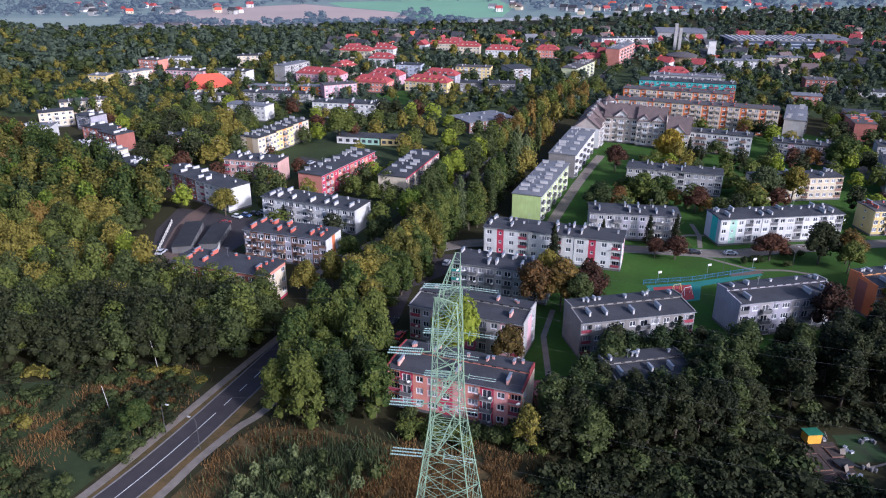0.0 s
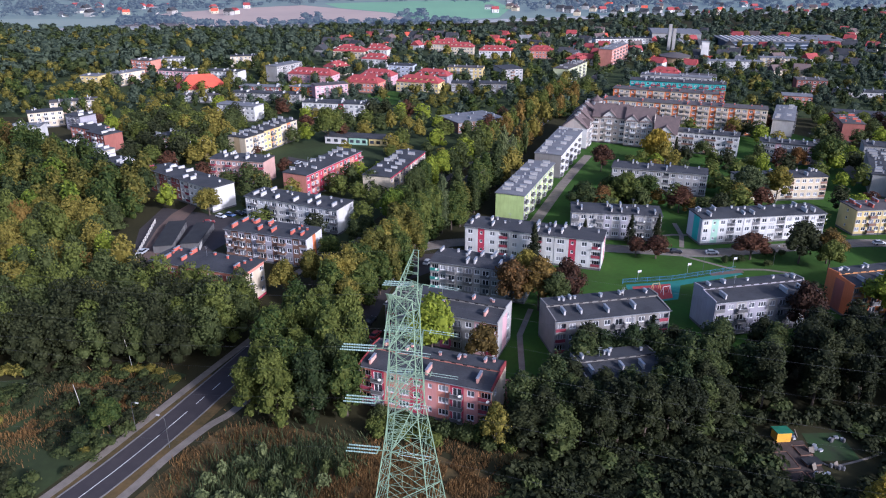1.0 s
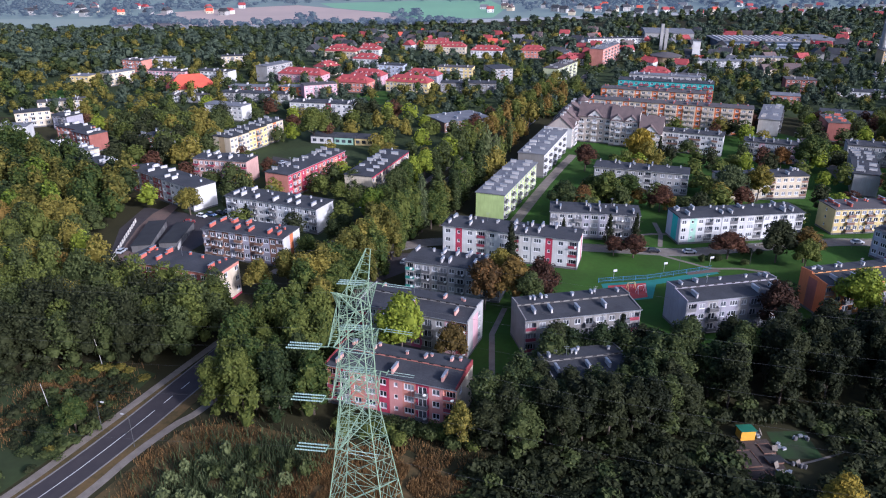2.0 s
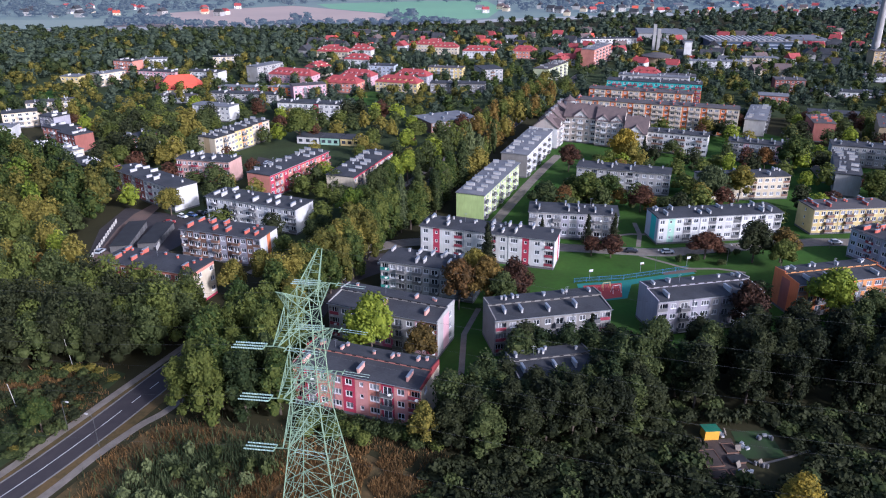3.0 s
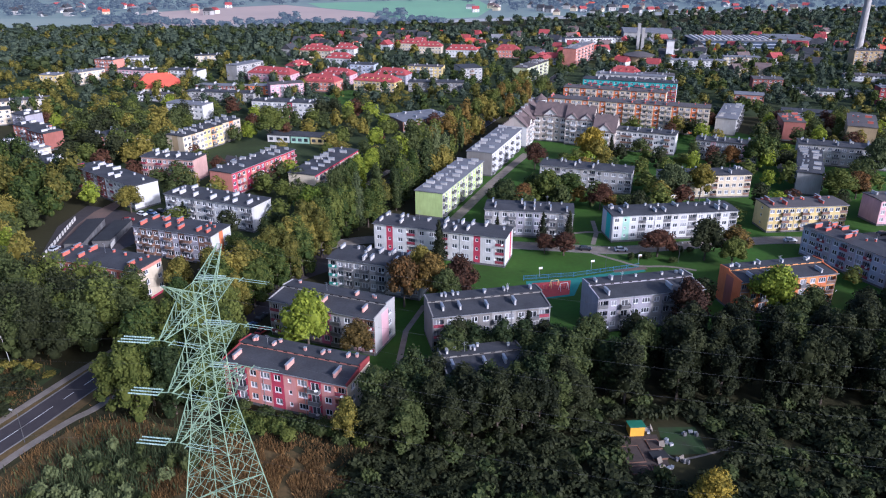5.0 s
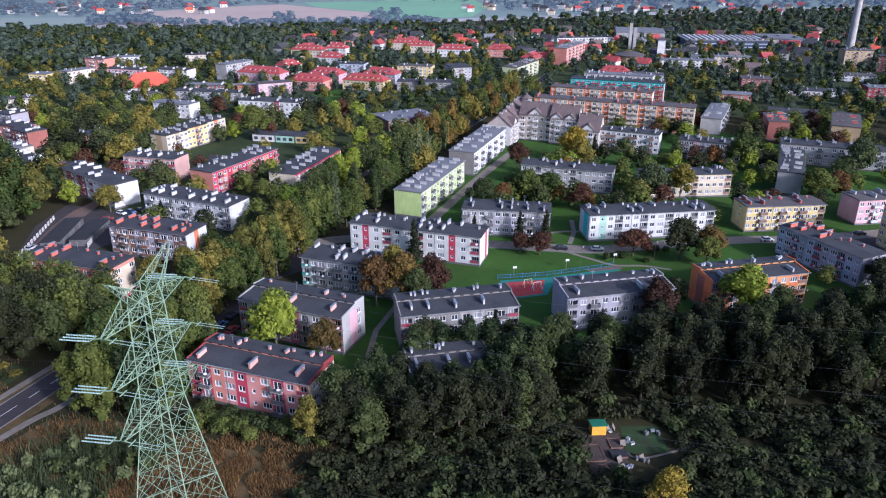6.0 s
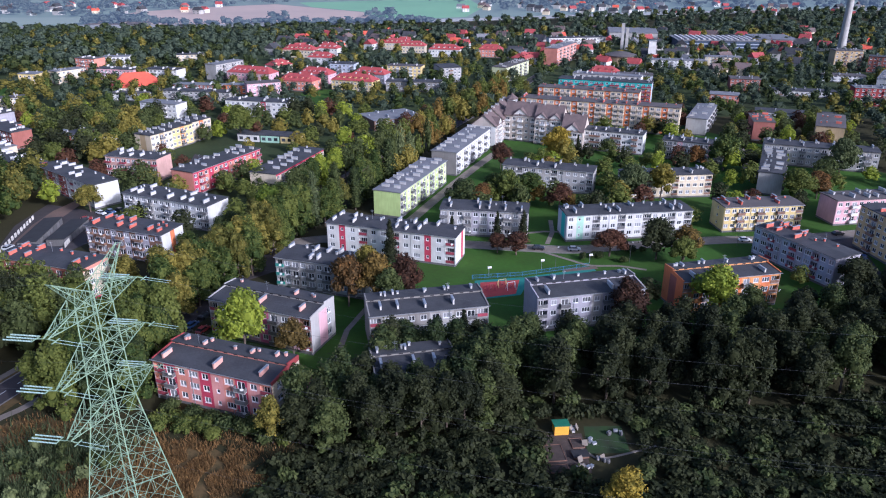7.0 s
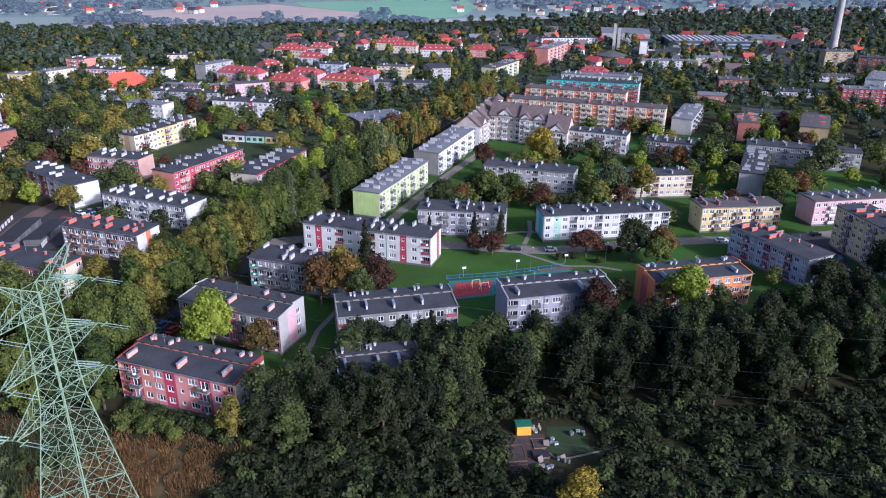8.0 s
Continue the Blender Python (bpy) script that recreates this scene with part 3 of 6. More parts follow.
block("orange block with brown stripe on its end wall", 130.4, 183.0, 12.0, 29.8, 10.5, 10.0, 3, "lwbwWwbwWl", "0010110010", [OCHRE, ORANGE, BRICK], ("", ""), ("112211", 1), "step", stacks=(4, "white_vent_stack", 1), panel=RAILB, **N1)
block("pale blue block with red vent stacks", 165.1, 206.7, -65.4, 30.2, 10.5, 9.8, 3, "wWlwwlwWlww", "01010010100", [BLUEW, LILAC], ("", ""), (0, 1), "flat", stacks=(6, "red_vent_stack", 1), panel=RAILR, **N2)
block("white block with red stair stripes and long grey roof", 36.2, 218.9, -18.0, 44.6, 10.2, 10.0, 3, "wswlwWlwWswl", "".join("01110" if c == "1" else "00000" for c in "010000000100"), [WHITE, RED, LILAC], ("", ""), (0, "00010"), "flat", stacks=(9, "white_vent_stack", 1), panel=RAILR, **N1)
block("light grey block with green balconies", 17.6, 193.3, -18.3, 28.5, 10.3, 9.6, 3, "lwbwbwbwwbw", "00000000000", [GREYW, WHITE], ("", ""), (0, 0), "flat", stacks=(7, "white_vent_stack", 1), panel=RAILT, **N1)
block("white block with mint and teal panels", 115.8, 236.6, 7.4, 45.0, 10.3, 9.5, 3, "wswlwwlwWlwwlwl", "".join("01111" if c == "1" else "00000" for c in "010000000000000"), [WHITE, MINT, TEAL, BLUEW], ("", ""), ("33223", 0), "flat", stacks=(8, "white_vent_stack", 1), panel=RAILG, **N2)
block("grey lilac block beside dark cypresses", 66.8, 238.6, -8.9, 30.6, 10.5, 9.6, 3, "bwwbwWwwbwl", "00001010000", [GREYW, LILAC, WHITE], ("", ""), (0, 0), "flat", stacks=(6, "white_vent_stack", 1), panel=RAILG, **N2)
block("warm yellow block with brown balconies", 165.3, 244.0, 5.6, 29.2, 10, 9.4, 3, "wwbwwbwwbwwl", "000000000000", [YELLOW, CREAM], (".s.", ""), (0, 0), "flat", ROOFB, (6, "red_vent_stack", 1), panel=RAILB, **N2)
block("pale pink block with small balconies", 209, 251.8, 9.0, 31, 10, 9.5, 3, "wwbwwbwwbww", "00000000000", [PINK, GREYW], ("", ""), (0, 0), "flat", ROOFB, (6, "white_vent_stack", 1), panel=RAILW)
block("five storey beige yellow block with red stacks", 199.5, 207.5, -82.6, 38, 11, 14.6, 5, "wwbwwwbwwwbww", "0010001000100", [SAND, CREAM], ("", ""), (0, 1), "flat", ROOF, (7, "red_vent_stack", 1), panel=RAILB)
block("lime green gabled block beside the avenue", 39.7, 276.2, 68.7, 47.9, 10.9, 10.0, 3, "bwwbwwbwwbwwbww", "010101010101010", [LEMON, LIME], ("", ""), (1, 1), "flat", ROOFW, (8, "white_vent_stack", 1), panel=RAILG, near=True)
block("white block with flat patched roof beside the avenue", 61.4, 333.0, 69.6, 51.0, 11.8, 10.5, 3, "bwwbwwbwwbwwbww", "000000000000000", [WHITE, GREY], ("", ""), (1, 0), "flat", ROOFW, (9, "white_vent_stack", 1), panel=RAILG)
block("white block with dark balconies before orange slabs", 137, 352.6, -24, 31.4, 9.5, 10.2, 3, "wwbbwwbbwwbw", "000000000000", [WHITE, GREYW], roof_mat=ROOF, stacks=(6, "white_vent_stack", 1), panel=RAILB)
block("pale grey block with dark stairwell loggias", 96.8, 290.8, -18.8, 38, 10, 9.6, 3, "wwlwwwwlwwwwl", "0010000100001", [GREYW, WHITE], stacks=(6, "white_vent_stack", 1), near=True)
block("cream block half hidden by a willow", 142.6, 281.2, 5, 36, 9.8, 9.6, 3, "lwwlwwwlwwwwl", "0000000000000", [CREAM, GREYW], stacks=(6, "white_vent_stack", 1), panel=RAILB)
block("pale block with one pink stripe", 172, 335, -24, 28, 9.5, 9.4, 3, "wbwsbwwbwwbw", "000100000100", [GREYW, PINK], stacks=(5, "white_vent_stack", 1), panel=RAILG)
block("grey block with flat roof beside lawn", 227, 324.5, -21, 48, 11, 9.6, 3, "wwbwwbwwbwwbwwbw", "0000000000000000", [GREYW, GREY], stacks=(7, "white_vent_stack", 1))
block("grey roofed wing running toward the lawn", 194.4, 299, 65, 42, 9.5, 9.4, 3, "wwbwwbwwbwwbw", "0000000000000", [GREYW, LILAC], ends=("", ""), stacks=(8, "white_vent_stack", 1))
block("brick red end-on block", 223.5, 382, 75, 22, 10.5, 10, 3, "....", "0", [BRICK, DRED], roof_mat=ROOFB, stacks=(3, "red_vent_stack", 1))
block("tan block with windowless end wall", 252.5, 366.5, 63, 34, 13, 12, 4, "....", "0", [TAN, OCHRE], roof_mat=ROOFB, stacks=(2, "red_vent_stack", 1))
block("white block with grey roof and red penthouse", 199.0, 404, 64, 44, 10.5, 9.0, 3, "wwbwwbwwbwwbw", "0000000000000", [GREYW, WHITE], roof_mat=ROOFW, stacks=(6, "white_vent_stack", 1))
block("low white school building", 262, 425, -22, 44, 13, 4.2, 1, "WWWWWWWWWWWW", "000000000000", [WHITE, GREYW], stacks=(2, "white_vent_stack", 2), name="school", group="")
block("long orange and cream slab block with balconies", 140, 402.5, -20.7, 88, 11, 15, 5, "wbbwbbwbbwbbwbbwbbwbbwbbwbb", "100100100100100100100100100", [CREAM, ORANGE], stacks=(14, "red_vent_stack", 1), panel=RAILC, roof_mat=ROOFB)
block("orange and cream slab block with balconies", 141.6, 441.5, -20.6, 61, 11, 15.2, 5, "wbbwbbwbbwbbwbbwbb", "100100100100100101", [CREAM, ORANGE], stacks=(10, "red_vent_stack", 1), panel=RAILC, roof_mat=ROOFB)
block("slab block with a teal top storey", 158.0, 471.5, -19.5, 59, 12, 15.6, 5, "wbbwbbwbbwbbwbbwbb", "000000000000000000", [ORANGE, CREAM, TEAL, BLUEW], end_mats=(0, 3), stacks=(10, "white_vent_stack", 1), panel=RAILR, band=(2, 3.6))
block("white slab block behind the teal one", 165, 498, -22, 46, 10, 15, 5, "wbwwbwwbwwbw", "000000000000", [WHITE, PINK], stacks=(8, "white_vent_stack", 1), roof_mat=ROOFW)
block("white block with brown loggia side and bare end wall", -96.6, 280.0, -38.6, 45.0, 10.7, 9.6, 3, "lwwlwwlwwlwwwww", "221221220000000", [WHITE, GREYW, BRICK], ("", ""), (0, 0), "flat", stacks=(8, "white_vent_stack", 1), panel=RAILR, near=True)
block("white block with grey roof and balconies", -46.8, 250.8, -23.5, 39.5, 11.2, 9.6, 3, "wbwwbwwbwwbwwb", "00000000000000", [WHITE, GREYW], ("", ""), (0, 0), "flat", stacks=(8, "white_vent_stack", 1), panel=RAILG, **N2)
block("pale block with brown panels and orange end stripe", -49.1, 218.7, -18.3, 29.6, 10.6, 10.0, 3, "lwbwwbwwbwwl", "010101010010", [LILAC, BROWN, WHITE, ORANGE], ("", ""), (2, "22322"), "flat", stacks=(6, "red_vent_stack", 1), panel=RAILB, **N2)
block("red brick coloured block with sunlit cream end", -62.2, 191.2, -18.9, 31.0, 10.6, 10.5, 3, "wbwwbwwbww", "0000000000", [BRICK, CREAM, RED, SALMON], ("", ".w.w"), (0, 1), "flat", stacks=(5, "red_vent_stack", 1), panel=RAILR, band=(3, .9), plinth=RED, **N2)
block("pink block with balconies and flat roof", -81.5, 305.6, -14.6, 25.5, 10.5, 10.2, 3, "bwwbwwbwwb", "0000000000", [DUSTY, BRICK], ("", "..."), (0, 0), "flat", stacks=(5, "white_vent_stack", 1), panel=RAILR, near=True)
block("salmon block with red window side", -44.9, 299.6, 64.7, 42.5, 11.4, 10.0, 3, "wbwswbwswbwswb", "10010010010010", [SALMON, RED], ("", ""), (0, 0), "flat", stacks=(8, "white_vent_stack", 1), panel=RAILR, band=(1, 1.0), near=True)
block("cream block with red band and white stacks", -14.0, 297.5, 72, 42, 12, 10.0, 3, "wbwwbwwbwwbw", "000000000000", [CREAM, RED], ("", ""), (0, 0), "flat", stacks=(9, "white_vent_stack", 1), panel=RAILG, band=(1, 1.4))
for k, (m, e) in enumerate(((CREAM, TAN), (YELLOW, OCHRE), (CREAM, ORANGE))):
    d = -14.6 + 14.6 * k
    block("cream and yellow row block with pitched bitumen roof", -84.3 + d * math.cos(radians(63.5)) - .8 * k, 362 + d * math.sin(radians(63.5)), 63.5, 14.0, 10.7, 10.0 + .3 * k, 3, "wwbww", "00100", [m, e], ("", ""), ("010" if k == 0 else 0, 0), "flat", stacks=(3, "white_vent_stack", 1), panel=RAILG)
block("white block with red stair stripe", -58.0, 433.0, -12, 39, 11.4, 9.8, 3, "wwbwwbswbwwb", "000000010000", [WHITE, RED], ("", ""), (0, 0), "flat", stacks=(6, "white_vent_stack", 1), panel=RAILG)
block("dark roofed block with red end wall at the wood's edge", -133.5, 303, -33, 32, 9.5, 9.0, 3, "wwbwwbwwbw", "0000000000", [BRICK, RED], ("", ""), (0, 1), "flat", stacks=(7, "white_vent_stack", 1))
block("pale block with many white stacks at the wood's edge", -163, 331, -30, 32, 10, 8.5, 3, "wwbwwbwwbw", "0000000000", [CREAM, GREYW], ("", ""), (0, 0), "flat", ROOFW, (8, "white_vent_stack", 1))
block("small yellow house with flat roof", -113, 345, -20, 14, 9, 6, 2, "wwww", "0000", [YELLOW, WHITE], ("", ""), (0, 0), "flat", stacks=(3, "white_vent_stack", 1), name="house", group="")
for args in (("brick red block with white stacks", -165.5, 359, -35, 16, 10, 9, BRICK), ("pink brick block with flat roof", -178, 371, -30, 18, 10, 9, SALMON), ("lilac block with flat roof", -198, 403, -30, 13, 10, 8.5, LILAC),
             ("cream and yellow block at the wood", -222, 411, 30, 18, 10, 9, CREAM), ("beige long block at the wood", -223, 448, 25, 27, 10, 8, CREAM), ("white low block at the wood", -216, 380, 10, 16, 11, 7.5, WHITE),
             ("brick coloured block among trees", -130.5, 353, 60, 15, 9, 9, BRICK),
             ("white block with blue shaded side", -115, 430, -20, 26, 10, 9, WHITE), ("long low red brown block", -118, 510, -10, 36, 9, 6, BRICK), ("low grey roofed block", -111, 485, -10, 48, 10, 6, GREYW),
             ("orange brown low block", -90, 506, -10, 15, 9, 6.5, ORANGE), ("white block with pale end wall", -160, 561, -15, 27, 12, 9, WHITE), ("cream block in the sun", -232, 553, 58, 22, 11, 9.5, CREAM),
             ("yellow corner house", -256, 549, -10, 15, 12, 7.5, YELLOW), ("pink white block with balconies", -193, 556, -15, 32, 11, 10, PINK), ("orange tower house", -241, 613, -20, 20, 12, 10, SALMON),
             ("white block far along the road", -226, 631, 10, 21, 11, 9, WHITE), ("white tall block", -118, 574, 62, 30, 11, 12, GREYW), ("cream block with dark roof", -168, 645, 12, 22, 11, 9, CREAM),
             ("white low hall in the sun", -156, 483, -5, 25, 10, 5, WHITE), ("rosy white block with dark flat roof", -72, 501, 24, 23, 11, 9, PINK),
             ("yellow tenement with flat roof", 24, 566, -12, 27, 11, 11, YELLOW), ("grey low workshop", 32, 519, -6, 39, 12, 7, GREY), ("grey block with blank end", 56, 563, 15, 16, 22, 11, GREYW),
             ("pale blue house", -26, 585, -12, 20, 12, 10, BLUEW), ("brown flat hall beside the avenue", 22, 408, 30, 30, 22, 6, BROWN), ("pale green block along the road", 106, 575, 62, 46, 12, 11, LEMON),
             ("tall white block with orange side", 158, 660, 62, 52, 12, 15, SALMON), ("long white slab", 191, 771, 8, 60, 12, 10, WHITE), ("blue grey block", 196, 545, -14, 26, 11, 8, BLUEW),
             ("pink low house", 236, 470, -20, 18, 12, 7, SALMON), ("brown brick house", 268, 520, -14, 20, 14, 9, BRICK), ("white villa row", 250, 620, -8, 46, 12, 8, WHITE), ("cream villa", 296, 640, -12, 30, 12, 8, CREAM),
             ("brown tower block", 392, 620, -8, 22, 14, 16, TAN), ("red slab block", 420, 600, -30, 34, 12, 13, BRICK), ("grey block with dark red side", 345, 462, -12, 56, 11, 12, DRED), ("white block with red balconies", 372, 520, 55, 44, 12, 11, WHITE),
             ("white flat school hall", 300, 500, -14, 44, 12, 4, WHITE), ("long low white hall", 360, 560, -14, 30, 14, 5, WHITE)):
    label, x, y, yaw, L, W, H, m = args
    label += "" if len(label.split()) > 3 else " with flat roof"
    n = max(3, int(L / 3.2))
    block(label, x, y, yaw, L, W, H, max(1, round(H / 3.1)), ("wwb" * n)[:n], "0" * n, [m, GREYW], ("", ""), (0, 0), "flat", _rng.choice((ROOF, ROOFB, ROOFW)), (max(2, int(L / 7)), "white_vent_stack", 1), panel=_rng.choice((RAILG, RAILB, RAILW)), group="distant blocks")
for x, y, yaw, L, m in ((-50, 521, -20, 27, SALMON), (-10, 521, -20, 32, YELLOW), (-1, 551, -20, 26, LILAC), (-42, 551, -20, 25, PINK), (-92, 556, -20, 37, PINK), (-80, 594, 50, 17, CREAM), (-80, 691, -15, 31, CREAM), (-55, 703, -15, 21, WHITE), (-52, 640, -15, 22, WHITE), (24, 722, -10, 25, CREAM),
                        (55, 695, -10, 29, WHITE), (98, 695, -12, 22, SALMON), (8, 745, -12, 28, CREAM), (122, 640, 60, 18, BRICK), (176, 560, -18, 22, SALMON)):
    n = int(L / 2.9)
    block("old tenement with steep red tiled roof and dormers", x, y, yaw, L, 13, 7.6, 2, "w" * n, ("01" * n)[:n] if m is YELLOW else "0" * n, [m, CREAM], ("ww", "ww"), (0, 0), "hip", TILE, (3, "white_vent_stack", 2), name="tenement", group="red roofed tenements")
block("large hall with sunlit orange red tiled roof", -166, 519, 22, 33, 22, 4.2, 1, "wwwwwwwwwwww", "000000000000", [CREAM, WHITE], ("", "ww"), (0, 0), "hip", TILEO, (2, "white_vent_stack", 2), name="hall", group="")
# the large town houses with brown tiled roofs and front gables
for x, y, yaw, L, W, H, n, bays in ((75, 366, 69, 13, 13, 10.5, 1, "wbbw"), (79.8, 378.5, 69, 13, 13, 11.5, 1, "wbbw"), (84.6, 391, 69, 13, 13, 12.5, 1, "wbbw"), (95, 377, -21, 17, 14, 13.5, 1, "bwbwb"), (108.5, 369.5, -21, 14, 15, 13.0, 2, "wbwbw"), (119.5, 359.5, -21, 11, 17, 9.5, 1, "wbbw")):
    house = block("cream town house with brown tiled roof and front gable", x, y, yaw, L, W, H, 4 if H > 10 else 3, bays, "0" * len(bays), [TOWNW, WHITE], ("ww", "w"), (1, 0), "gable", TILEB, (2, "white_vent_stack", 2), panel=RAILW, cross=n, name="town_house", group="brown roofed town houses")
    if y == 391:                                   # a white stair turret with a small tiled cap
        part("turret", *tube([(3.5, -4.5, 9), (3.5, -4.5, 18.2)], [3.0, 3.0], 8), WHITE, house)
        part("turret_roof", *tube([(3.5, -4.5, 18.15), (3.5, -4.5, 18.6), (3.5, -4.5, 20.2), (3.5, -4.5, 21.4)], [3.5, 3.4, 1.0, .1], 8), TILEB, house)


# a small grey block hidden among the trees
block("small grey block hidden among dark trees", 45.0, 137.2, 11.8, 18.5, 10.5, 9.0, 3, "wbwbwlw", "0000000", [GREY, GREYW], ("", ""), (0, 0), "step", stacks=(3, "white_vent_stack", 1), near=True, dishes=.3)


# ---- the pylon ----
PYL = thing("pylon", 0.72, 92.16, 0, 78.44, "tall pale green lattice steel power pylon", "pylon")
LEVELS = ((0, 6.1), (6, 5.3), (12, 4.5), (17, 3.85), (21.5, 3.25), (25.5, 2.7), (28.8, 2.3), (32, 2.15), (34.6, 2.05), (36.96, 2.0), (40, 1.9), (42.6, 1.85), (45.11, 1.8), (48.2, 1.5))
corner = ((-1, -1), (1, -1), (1, 1), (-1, 1))
for sx, sy in corner:
    part("leg", *tube([(sx * a, sy * a, z) for z, a in LEVELS], [.105] * len(LEVELS), 4), STEEL, PYL)
for (z, a), (w, b) in zip(LEVELS, LEVELS[1:]):
    for k in range(4):
        (p, q), (r, s) = corner[k], corner[(k + 1) % 4]
        A, B, C, D = (p * a, q * a, z), (r * a, s * a, z), (p * b, q * b, w), (r * b, s * b, w)
        lines = [(A, D), (B, C), (C, D)]
        if z < 22:
            mid = tuple((np.array(A) + B + C + D) / 4)
            half = [tuple((np.array(u) + v) / 2) for u, v in ((A, C), (B, D), (C, D), (A, B))]
            lines += [(half[0], tuple((np.array(A) + mid) / 2)), (half[1], tuple((np.array(B) + mid) / 2)), (half[0], tuple((np.array(C) + mid) / 2)), (half[1], tuple((np.array(D) + mid) / 2)), (mid, half[3])]
        for line in lines:
            part("brace", *bars([line], .029), STEEL, PYL)
for z in (12, 28.8, 36.96, 45.11):
    a = [h for lv, h in LEVELS if lv == z][0]
    part("diaphragm", *bars([((-a, -a, z), (a, a, z)), ((a, -a, z), (-a, a, z))], .05), STEEL, PYL)
WIRED = 150.0
for z, reach, up, a in ((28.8, 10.36, 3.2, 2.3), (36.96, 10.13, 3.0, 2.0), (45.11, 10.13, 3.0, 1.8), (51.9, 7.66, -3.8, 1.6)):
    for s in (-1, 1):
        tip = (s * reach, 0, z)
        root = [(s * a, -a, z if up > 0 else z + up), (s * a, a, z if up > 0 else z + up), (s * (a - .1), -a + .1, z + up if up > 0 else z - 6.4), (s * (a - .1), a - .1, z + up if up > 0 else z - 6.4)]
        lines = [(r, (tip[0], math.copysign(.35, r[1]), tip[2])) for r in root]
        n = 5
        for k in range(1, n):
            f, g2 = k / n, (k + .5) / n
            P = [tuple(np.array(r) * (1 - f) + np.array((tip[0], math.copysign(.35, r[1]), tip[2])) * f) for r in root]
            Q = [tuple(np.array(r) * (1 - g2) + np.array((tip[0], math.copysign(.35, r[1]), tip[2])) * g2) for r in root]
            lines += [(P[0], P[1]), (P[0], P[2]), (P[1], P[3]), (P[0], Q[1]), (P[2], Q[0]), (P[3], Q[1]), (P[2], P[3])]
        for line in lines[:4]:
            part("crossarm", *bars([line], .052), STEEL, PYL)
        for line in lines[4:] + [((tip[0], -.5, z), (tip[0], .5, z))]:
            part("lacing_bar", *bars([line], .027), STEEL, PYL)
        for side in (-1, 1):
            if up > 0:
                part("strain_plate", *bars([((tip[0], .35 * side, z), (tip[0], 1.5 * side, z - .15)), ((tip[0] - .8, 1.5 * side, z - .15), (tip[0] + .8, 1.5 * side, z - .15))], .06), STEEL, PYL)
                for dx in ((-.7, 0, .7) if side > 0 else (-.35, .35)):
                    pts, rad = [], []
                    for k in range(19):
                        for r in ((.075, .125, .125, .075) if side > 0 else (.025, .06, .06, .025)):
                            pts.append((tip[0] + dx, side * (1.55 + k * .24 + .06 * (len(pts) % 4)), z - .15 - k * .012))
                            rad.append(r)
                    part("insulator_string", *tube(pts, rad, 6), INSUL, PYL, "pale green glass insulator string")
            start = (6.2, z - .4) if up > 0 else (.3, z)
            pts = []
            for k in range(25):
                f = k / 24
                pts.append((tip[0], side * (start[0] + (WIRED - start[0]) * f), start[1] - 9 * 4 * f * (1 - f) * .5 - .6 * f))
            part("conductor", *tube(pts, [.007] * len(pts), 5), WIRE, PYL, "thin aluminium wire")
for sx, sy in corner:
    part("footing", *box(sx * 6.1 - .6, sx * 6.1 + .6, sy * 6.1 - .6, sy * 6.1 + .6, -.1, .5), KERB, PYL)


# ---- trees ----
def quad_ball(c, r):
    """A ball of 24 quads."""
    V, F = [], []
    for ax in range(3):
        for s in (-1, 1):
            k = len(V)
            for i in range(3):
                for j in range(3):
                    v = [0, 0, 0]
                    v[ax], v[(ax + 1) % 3], v[(ax + 2) % 3] = s, i - 1, j - 1
                    v = np.array(v) / np.linalg.norm(v)
                    V.append(c + r * v)
            for i in range(2):
                for j in range(2):
                    q = [k + 3 * i + j, k + 3 * i + 3 + j, k + 3 * i + 4 + j, k + 3 * i + 1 + j]
                    F.append(q if s > 0 else q[::-1])
    return V, F


